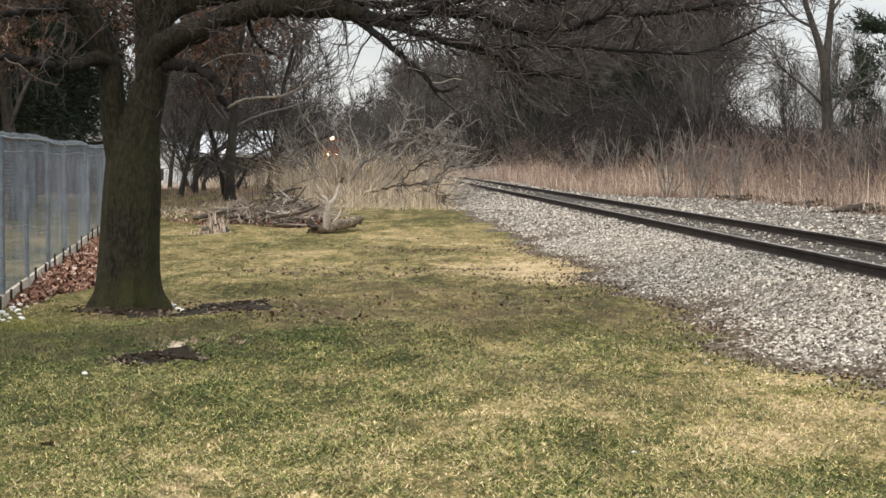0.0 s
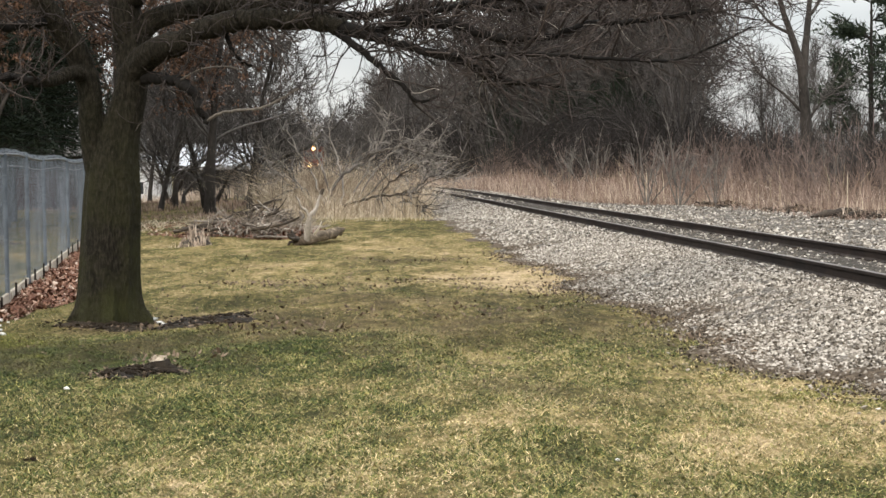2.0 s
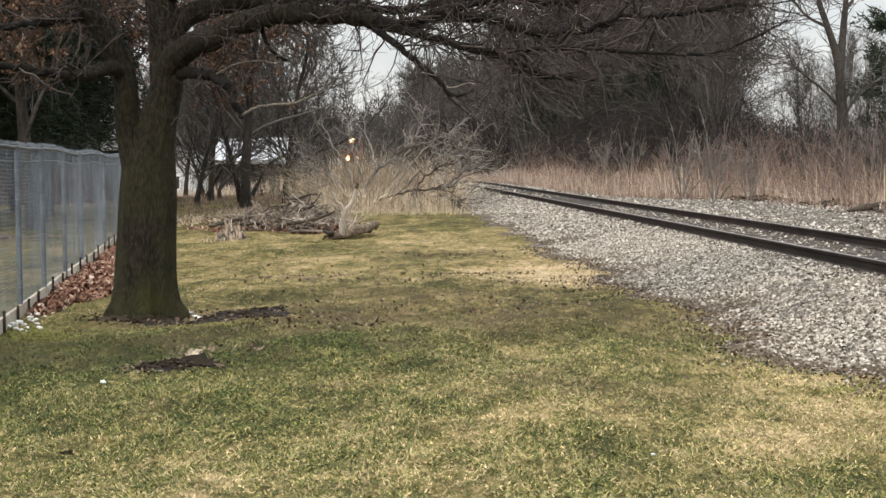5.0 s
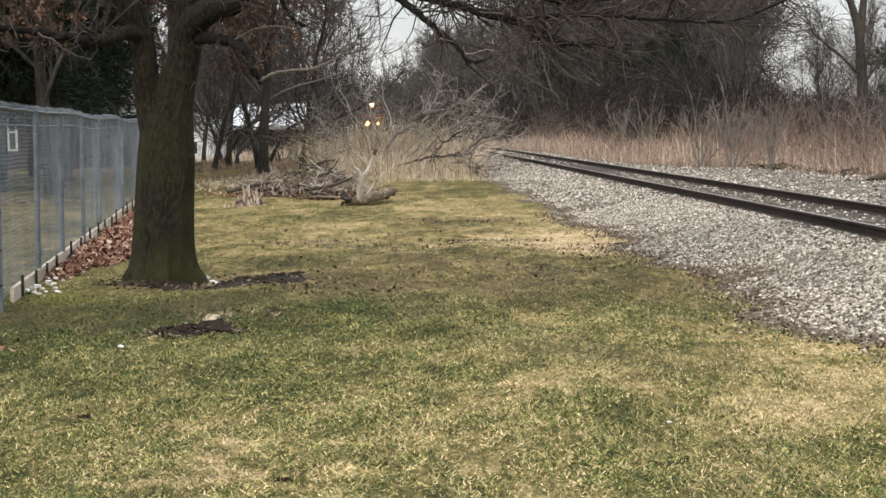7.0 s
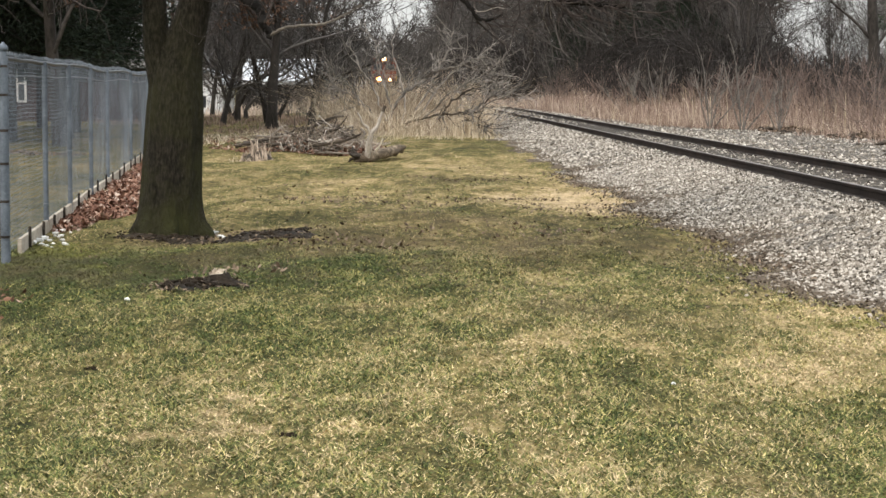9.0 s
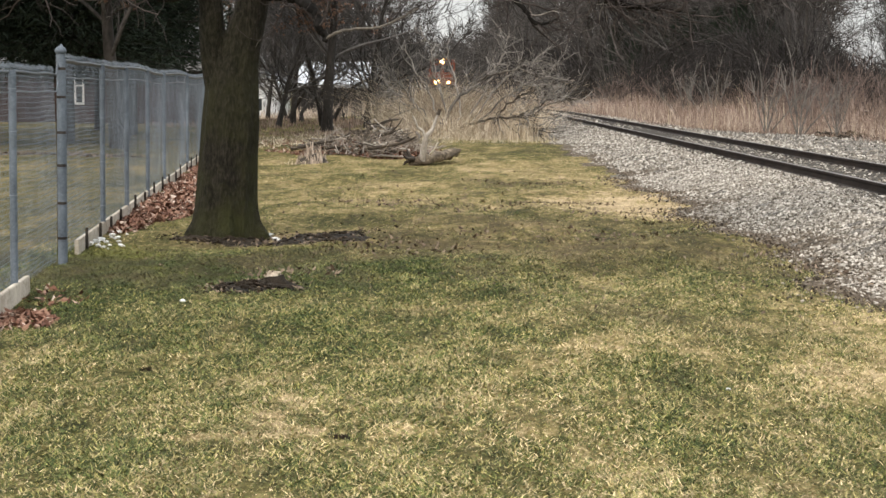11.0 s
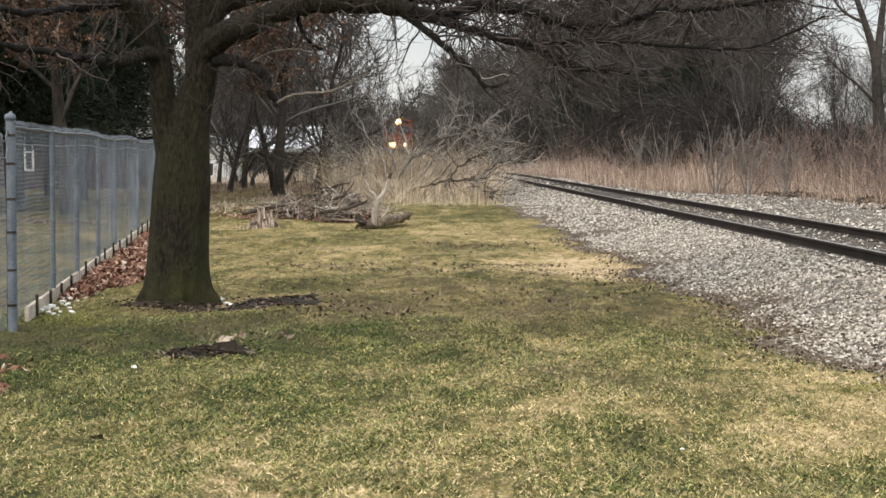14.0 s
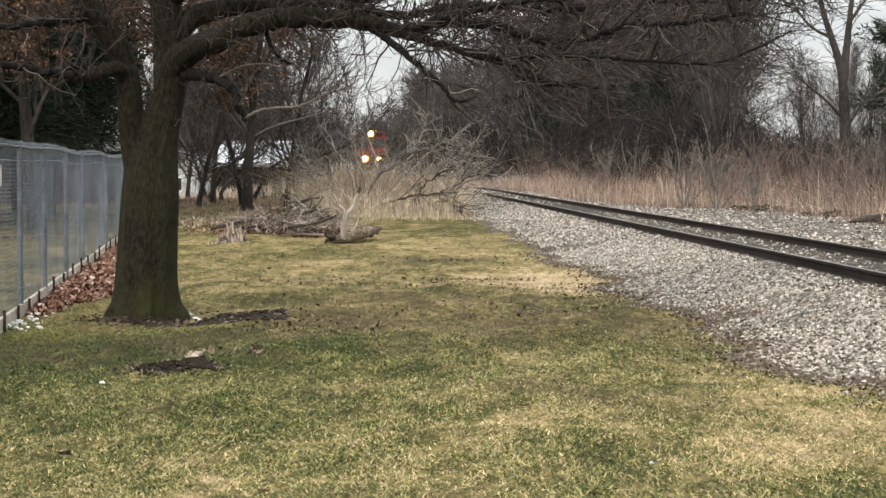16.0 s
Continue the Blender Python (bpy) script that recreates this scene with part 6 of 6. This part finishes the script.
    me = thicket_mesh(106, 60, 3.0, 2.2, THICKET)
    ob = tagged(new("thicket", me), "leafless shrub thicket beyond the lawn", "shrub", "thickets beyond the lawn")
    copies(ob, [(-8.6, 88, 0.9), (-6.9, 100, 0.9), (-2.4, 84, 0.8), (-3.3, 104, 1.0), (-18.6, 120, 1.1), (-3.5, 126, 1.1), (-15, 150, 1.4)], 127)


def build_evergreens():
    dark = conifer_meshes(130, 11, 3.0, NEEDLE, 26, 20, 64, low=0.2, needle=0.02)
    copies(conifer(dark, "dark dense spruce behind the fence"), [(-12.6, 47, 1.05), (-11.9, 50.5, 1.05), (-15.2, 47, 1.1), (-17, 41, 1.0), (-13.2, 57, 1.15), (-20, 50, 1.2), (-15.5, 62, 1.2), (-25, 56, 1.2), (-18.5, 57, 1.2), (-18.3, 76, 1.35)], 131)
    # small evergreens added to darken the wood where its depth is in shadow
    copies(conifer(dark, "dark evergreen filling the wood's shadowed depth"), [(12.4, 98, 0.5), (9.5, 112, 0.6), (12.2, 122, 0.65), (7.8, 132, 0.65), (11.2, 100, 0.62), (10.4, 106, 0.6), (13.6, 108, 0.62), (9.2, 120, 0.7), (10.4, 104, 0.55), (9.0, 116, 0.6), (7.6, 128, 0.68), (6.3, 140, 0.72), (12.2, 95, 0.45), (11.4, 99, 0.5)], 132)
    pine = conifer_meshes(133, 9.5, 2.6, PINE, 12, 7, 95, True, 0.04)
    copies(conifer(pine, "green pine with open crown at the wood's edge"), [(16.7, 66, 0.88), (20.50, 72, 0.95)], 134)


def build_single_trees():
    # the tall forked tree at the wood's edge
    rng = np.random.default_rng(140)
    root = np.array((13.38, 62, 0.56))
    root[2] = float(ground_z(root[0], root[1]))
    t = holder("forked_tree", pose(*root), "tall slender bare tree forking high up at the wood's edge", "tree")
    tr, cr = Tubes(), Tubes()
    for pts, r0, r1 in (([(13.38, 62, 0.46), (13.40, 62, 2.33), (13.33, 62, 3.70), (13.20, 62, 4.97), (12.87, 62, 6.05), (12.55, 62, 7.02), (12.30, 62, 8.38), (12.14, 62, 10.13)], 0.24, 0.03), ([(13.28, 62, 4.58), (13.43, 62.2, 5.67), (13.58, 62.4, 6.86), (13.72, 62.6, 8.25), (13.59, 62.8, 10.05)], 0.17, 0.03),
                        ([(13.35, 62, 3.21), (12.66, 61.8, 3.89), (11.92, 61.6, 4.46), (11.43, 61.4, 4.88)], 0.06, 0.02), ([(13.38, 62, 2.91), (13.72, 62, 3.40), (13.99, 62, 3.80)], 0.05, 0.02), ([(12.87, 62, 6.05), (12.10, 61.6, 6.40), (11.57, 61.4, 6.97), (10.91, 61, 8.08)], 0.06, 0.02), ([(13.58, 62.4, 6.66), (14.17, 62.6, 7.47), (14.80, 62.8, 8.47)], 0.06, 0.02)):
        p = bend(np.array(pts) - root, 20)
        tr.add(p, np.linspace(r0, r1, 20), 9, 0.04, rng)
        for _ in range(9):
            i = rng.integers(6, 19)
            tan = (p[i] - p[i - 1]) / np.linalg.norm(p[i] - p[i - 1])
            b = shoot(rng, p[i], sidewards(rng, tan, rng.uniform(0.4, 0.9)) + np.array([0, 0, 0.25]), rng.uniform(0.8, 2.0), 6, 0.15, 0.04)
            cr.add(b, np.linspace(0.022, 0.008, 6), 4)
            for _ in range(5):
                j = rng.integers(1, 5)
                tan = (b[j + 1] - b[j]) / np.linalg.norm(b[j + 1] - b[j])
                cr.add(shoot(rng, b[j], sidewards(rng, tan, 0.7), rng.uniform(0.3, 0.9), 3, 0.15), [0.01, 0.008, 0.006], 3)
    part_mesh("trunk", tr.mesh("trunk", WOOD_TRUNK), t)
    tagged(part_mesh("crown", cr.mesh("crown", WOOD_TWIG), t), kind="stuff")
    for seed, spots in ((141, [(-6.81, 70, 1.0), (-10.88, 78, 0.9), (-7.55, 90, 0.8), (-15.07, 98, 0.9)]),
                        (145, [(-9.03, 74, 0.9), (-10.37, 70, 0.8), (-6.91, 76, 0.95), (-14.52, 102, 0.85)]),
                        ):
        m2 = bare_tree_meshes(seed, 10, 40, 8, 4, base=0.13, thick=0.014, coarse=1.5, rise=(0.05, 1.2), sway=0.12)
        copies(bare_tree(m2, "dark bare tree beyond the brush pile"), spots, seed + 1)
    m3 = bare_tree_meshes(148, 9, 20, 5, 3, base=0.2, thick=0.016, coarse=1.4, rise=(0.35, 1.1), sway=0.2)
    copies(bare_tree(m3, "crooked dark tree before the houses"), [(-12.1, 85, 0.75), (-11.3, 84, 0.7), (-8.0, 80, 0.85), (-9.75, 83, 0.72)], 149)
    # saplings before the thicket
    sap = tagged(new("sapling", sapling_mesh(143, 2.6)), "small pale leafless sapling in the dry grass", "sapling", "saplings before the wood")
    copies(sap, [(8.35, 58, 1.05), (7.55, 60, 0.95), (7.46, 78, 1.1), (12.29, 54, 0.9), (9.35, 57, 0.8), (6.83, 84, 1.1)], 144)


def build_oaks():
    """Oaks that keep their brown leaves, behind the fence."""
    for seed, x, y, s in ((150, -10.4, 43.5, 0.85), (151, -8.75, 50, 0.98), (152, -14.2, 42, 0.9), (154, -11.6, 66, 0.95), (153, -7.57, 63, 0.85)):
        m = bare_tree_meshes(seed, 11, 24, 6, 3, base=0.25)
        t = holder("oak", pose(0, 0, 0), "oak still holding rust-brown leaves behind the fence", "tree")
        part_mesh("trunk", m[0], t)
        tagged(part_mesh("crown", m[1], t), kind="stuff")
        rng = np.random.default_rng(seed)
        src = np.array([v.co[:] for v in m[1].vertices])
        src = src[(src[:, 2] > 4.2) & (np.hypot(src[:, 0], src[:, 1]) < 3.2)]
        n = 15000
        p = src[rng.integers(0, len(src), n)] + rng.normal(size=(n, 3)) * 0.09
        d, e = rng.normal(size=(n, 3)), rng.normal(size=(n, 3))
        d /= np.linalg.norm(d, axis=1)[:, None]
        e -= d * (d * e).sum(1)[:, None]
        e /= np.linalg.norm(e, axis=1)[:, None]
        V = np.stack([p - d * 0.07, p + e * 0.042, p + d * 0.07, p - e * 0.042], 1).reshape(-1, 3)
        tagged(part_mesh("leaves", mesh_of("leaves", V, np.arange(4 * n).reshape(n, 4), OAKLEAF), t, "curled rust-brown leaves"), kind="stuff")
        stand(t, x, y, seed * 37, s)


build_woods()
build_evergreens()
build_single_trees()
build_oaks()


# ---- houses beyond the trees ----
def build_house(x, y, turn, w, d, wall_h, roof_h, wall_mat, roof_mat, windows, label, gable_front=False):
    z = float(ground_z(x, y))
    h = holder("house", pose(x, y, z, 0, 0, turn), label, "house")
    part("wall", box_bm([(-w / 2, 0, -0.3, w / 2, 0.2, wall_h), (-w / 2, d - 0.2, -0.3, w / 2, d, wall_h), (-w / 2, 0.2, -0.3, -w / 2 + 0.2, d - 0.2, wall_h), (w / 2 - 0.2, 0.2, -0.3, w / 2, d - 0.2, wall_h)]), wall_mat, h)
    o = 0.45
    bm = bmesh.new()
    if gable_front:
        pts = [(-w / 2 - o, wall_h - 0.15), (0, wall_h + roof_h), (w / 2 + o, wall_h - 0.15)]
        rows = [[bm.verts.new((px, yy, pz + dz)) for yy in (-o, d + o) for dz in (0, 0.14)] for px, pz in pts]
    else:
        pts = [(-o, wall_h - 0.1), (d / 2, wall_h + roof_h), (d + o, wall_h - 0.1)]
        rows = [[bm.verts.new((xx, py, pz + dz)) for xx in (-w / 2 - o, w / 2 + o) for dz in (0, 0.14)] for py, pz in pts]
    for r, s in zip(rows, rows[1:]):
        bm.faces.new((r[0], r[2], s[2], s[0]))
        bm.faces.new((r[1], s[1], s[3], r[3]))
        bm.faces.new((r[0], s[0], s[1], r[1]))
        bm.faces.new((r[2], r[3], s[3], s[2]))
    bm.faces.new((rows[0][0], rows[0][1], rows[0][3], rows[0][2]))
    bm.faces.new((rows[2][0], rows[2][2], rows[2][3], rows[2][1]))
    bmesh.ops.recalc_face_normals(bm, faces=bm.faces[:])
    part("roof", bm, roof_mat, h)
    part("fascia", box_bm([(-w / 2 - o, -o - 0.03, wall_h - 0.3, w / 2 + o, -o - 0.004, wall_h - 0.08)] if not gable_front else [(-w / 2, -0.03, wall_h - 0.1, w / 2, -0.003, wall_h + 0.06)]), WHITE if gable_front else GREYSIDING, h)
    if gable_front:
        g = bmesh.new()
        tri = [g.verts.new(c) for c in ((-w / 2, 0.05, wall_h), (w / 2, 0.05, wall_h), (0, 0.05, wall_h + roof_h - 0.05), (-w / 2, 0.2, wall_h), (w / 2, 0.2, wall_h), (0, 0.2, wall_h + roof_h - 0.05))]
        g.faces.new(tri[:3])
        g.faces.new(tri[3:][::-1])
        part("gable", g, wall_mat, h)
    for wx, wz, ww, wh in windows:
        win = part("window", box_bm([(wx - ww / 2, -0.04, wz, wx + ww / 2, -0.004, wz + 0.09), (wx - ww / 2, -0.04, wz + wh - 0.09, wx + ww / 2, -0.004, wz + wh), (wx - ww / 2, -0.04, wz + 0.09, wx - ww / 2 + 0.09, -0.004, wz + wh - 0.09), (wx + ww / 2 - 0.09, -0.04, wz + 0.09, wx + ww / 2, -0.004, wz + wh - 0.09)] + ([(wx - 0.035, -0.036, wz + 0.09, wx + 0.035, -0.004, wz + wh - 0.09)] if ww > 0.5 else [(wx - ww / 2 + 0.09, -0.036, wz + wh / 2 - 0.03, wx + ww / 2 - 0.09, -0.004, wz + wh / 2 + 0.03)])), WHITE, h, "white window frame")
        part("pane", box_bm([(wx - ww / 2 + 0.08, -0.02, wz + 0.08, wx + ww / 2 - 0.08, -0.006, wz + wh - 0.08)]), GLASS, win)
    return h


build_house(-16.28, 140, 0, 5.6, 7, 2.95, 1.65, SIDING, PALEROOF, [(1.75, 0.35, 1.25, 0.62)], "low dark-sided house with a pale roof beyond the trees")
build_house(-18.75, 120, 0, 2.0, 6, 2.5, 1.0, GREYWHITE, ROOF, [(-0.35, 0.9, 0.7, 1.0)], "small white house beyond the trees", True)
build_house(-20.5, 74.17, -4, 14.0, 7, 2.5, 1.7, MAROON, GREYSIDING, [(1.13, 0.75, 0.44, 1.6), (3.18, 1.0, 0.6, 1.0)], "dark maroon house with white windows behind the fence")


# ---- the locomotive ----
def build_locomotive():
    t = holder("locomotive", pose(0, 0, 0), "red-orange diesel locomotive with lit headlight and ditch lights", "locomotive")
    part("frame", box_bm([(-1.5, 0.3, 1.12, 1.5, 17.0, 1.42)], 0.03), LOCO_DARK, t, "black underframe and walkway")
    nose = box_bm([(-1.0, 1.3, 1.42, 1.0, 3.2, 2.75)], 0.12)
    part("nose", nose, LOCO_RED, t, "short red-orange nose hood")
    cab = part("cab", box_bm([(-1.5, 3.2, 1.42, 1.5, 5.6, 4.15)], 0.1), LOCO_RED, t, "red-orange driver's cab")
    part("cab_roof", box_bm([(-1.45, 3.05, 4.15, 1.45, 5.7, 4.42)], 0.1), LOCO_RED, cab)
    for x0, x1 in ((-1.3, -0.2), (0.2, 1.3)):
        part("windscreen", box_bm([(x0, 3.15, 2.95, x1, 3.196, 3.75)], 0.01), GLASS, cab, "dark windscreen pane")
    for s in (-1, 1):
        part("side_window", box_bm([(s * 1.5 - 0.02, 3.7, 2.8, s * 1.5 + 0.02, 5.1, 3.6)]), GLASS, cab)
    part("hood", box_bm([(-0.95, 5.6, 1.42, 0.95, 16.2, 4.0)], 0.12), LOCO_RED, t, "long red-orange engine hood")
    for y in (8, 11, 14):
        part("fan", cyl_bm(0.6, (0, y, 4.0), (0, y, 4.16), 20), LOCO_DARK, t)
    pilot = part("pilot", box_bm([(-1.45, 0.16, 0.32, 1.45, 0.3, 1.42)], 0.03), LOCO_DARK, t, "black front pilot plate")
    plow = bmesh.new()
    v = [plow.verts.new(c) for c in ((-1.4, 0.15, 0.12), (0, -0.35, 0.12), (1.4, 0.15, 0.12), (1.4, 0.15, 0.75), (0, -0.1, 0.75), (-1.4, 0.15, 0.75))]
    plow.faces.new((v[0], v[1], v[4], v[5]))
    plow.faces.new((v[1], v[2], v[3], v[4]))
    bmesh.ops.solidify(plow, geom=plow.faces[:], thickness=0.04)
    part("plow", plow, LOCO_DARK, pilot)
    part("coupler", box_bm([(-0.16, -0.5, 0.72, 0.16, 0.16, 1.0)], 0.05), LOCO_DARK, pilot)
    head = part("headlight_housing", box_bm([(-0.36, 2.95, 3.98, 0.36, 3.06, 4.42)], 0.04), LOCO_DARK, cab, "headlight housing above the windscreen")
    # glowing disc behind the lens, added as the headlight's halo
    part("headlight", cyl_bm(0.34, (0, 2.9, 4.22), (0, 2.95, 4.22), 20), LAMP_HALO, head, "amber disc standing in for the headlight's halo")
    part("headlight_lens", cyl_bm(0.22, (0, 2.87, 4.22), (0, 2.9, 4.22), 20), LAMP, head, "lit warm headlight lens")
    for s in (-1, 1):
        # right light built smaller in place of branches that hide it
        dim = 1 if s < 0 else 0.6
        d = part("ditch_light", cyl_bm(0.38 * dim, (s * 0.66, 0.1, 1.8), (s * 0.66, 0.3, 1.8), 18), LOCO_DARK, t, "lit ditch light on the front walkway")
        part("lens", cyl_bm(0.22 * dim, (s * 0.66, 0.02, 1.8), (s * 0.66, 0.06, 1.8), 18), DITCH, d, "glowing amber-white lens")
        # glowing disc added as the ditch light's halo
        part("halo_disc", cyl_bm(0.36 * dim, (s * 0.66, 0.06, 1.8), (s * 0.66, 0.1, 1.8), 18), LAMP_HALO, d, "amber disc standing in for the ditch light's halo")
        part("light_bracket", box_bm([(s * 0.66 - 0.06, 0.12, 1.42, s * 0.66 + 0.06, 0.28, 1.62)]), LOCO_DARK, d)
        for y in (0.4, 1.2):
            part("handrail_post", cyl_bm(0.02, (s * 1.42, y, 1.42), (s * 1.42, y, 2.45), 8), LOCO_YELLOW, t)
        part("handrail", cyl_bm(0.02, (s * 1.42, 0.4, 2.45), (s * 1.42, 3.2, 2.45), 8), LOCO_YELLOW, t)
        part("number_board", box_bm([(s * 0.78 - 0.3, 3.0, 4.05, s * 0.78 + 0.3, 3.05, 4.32)]), LOCO_DARK, cab)
        part("step", box_bm([(s * 1.32 - 0.18, 0.3, 0.4, s * 1.32 + 0.18, 0.7, 1.12)], 0.02), LOCO_DARK, t)
    part("horn", cyl_bm(0.09, (0.5, 3.4, 4.55), (0.5, 3.9, 4.55), 10, 0.03), LOCO_YELLOW, cab)
    part("fuel_tank", box_bm([(-1.3, 6.8, 0.35, 1.3, 10.8, 1.12)], 0.15), LOCO_DARK, t)
    for y0 in (1.6, 12.2):
        truck = part("truck", box_bm([(-1.2, y0, 0.45, -0.95, y0 + 3.6, 0.95), (0.95, y0, 0.45, 1.2, y0 + 3.6, 0.95), (-0.95, y0 + 1.6, 0.5, 0.95, y0 + 2.0, 0.9)], 0.03), LOCO_DARK, t)
        for y in (y0 + 0.6, y0 + 3.0):
            bm = cyl_bm(0.5, (-0.82, y, 0.5), (-0.68, y, 0.5), 24)
            cyl_bm(0.5, (0.68, y, 0.5), (0.82, y, 0.5), 24, bm=bm)
            cyl_bm(0.08, (-0.68, y, 0.5), (0.68, y, 0.5), 10, bm=bm)
            part("wheelset", bm, RAIL, truck)
    return t


locomotive = build_locomotive()


# ---- debris beside the far rail ----
def build_debris():
    rng = np.random.default_rng(77)
    for pts in (([(9.4, 43, 0.24), (9.9, 43.4, 0.3), (10.5, 43.8, 0.34), (10.9, 44.2, 0.4)]), ([(9.9, 42, 0.24), (10.4, 42.4, 0.32), (11.1, 42.8, 0.3)])):
        p = bend(np.array(pts), 12)
        p[:, 2] = np.maximum(p[:, 2], 0.24)
        b = Tubes()
        b.add(p, 0.09 * np.sin(np.linspace(0.15, 3.0, 12)) ** 0.6, 8, 0.2, rng)
        tagged(new("dead_branch", b.mesh("dead_branch", DARK_DEADWOOD)), "dark rotten branch lying on the gravel", "branch", "branches on the gravel")
    for u, y, n in ((9.7, 58, 14), (10.1, 55, 12), (10.4, 51, 9), (10.8, 45.5, 14), (10.9, 43, 11), (9.2, 66, 8)):
        for _ in range(n):
            p = np.array([u + rng.normal() * 0.55, y + rng.normal() * 0.6, 0.0])
            line = shoot(rng, p, [rng.normal(), rng.normal(), 0.12], rng.uniform(0.3, 1.0), 7, 0.3)
            line[:, 2] = ground_z(line[:, 0], line[:, 1]) + 0.03 + 0.1 * rng.uniform() + 0.05 * np.sin(np.arange(7) * 1.3 + rng.uniform(0, 6))
            r0 = rng.uniform(0.02, 0.06)
            b = Tubes()
            b.add(line, np.linspace(r0, r0 * 0.5, 7), 6, 0.15, rng)
            tagged(new("dead_branch", b.mesh("dead_branch", DARK_DEADWOOD)), "dark crooked dead branch among leaves beyond the track", "branch", "branches on the gravel")
    leaf_litter("leaf_litter", [(9.8, 57, 1.3, 1.6, 700, 0.22), (10.5, 50, 1.0, 2.4, 600, 0.2), (10.9, 44.5, 0.9, 1.6, 700, 0.22), (9.3, 66, 1.0, 4.0, 500, 0.2), (8.9, 80, 1.0, 6.0, 300, 0.1)], 35, "dark leaves and debris along the gravel's far edge", 0.06, OLDLEAF)


build_debris()


def motions():
    rows = []
    for i in range(33):
        t = i * 0.5
        y = 270 - 6.25 * t
        slope = (track_x(y + 4) - track_x(y - 4)) / 8
        rows.append((t, pose(float(track_x(y)), y, float(track_z(y)), 0, 0, -math.degrees(math.atan(slope)))))
    walk(locomotive, rows)


motions()
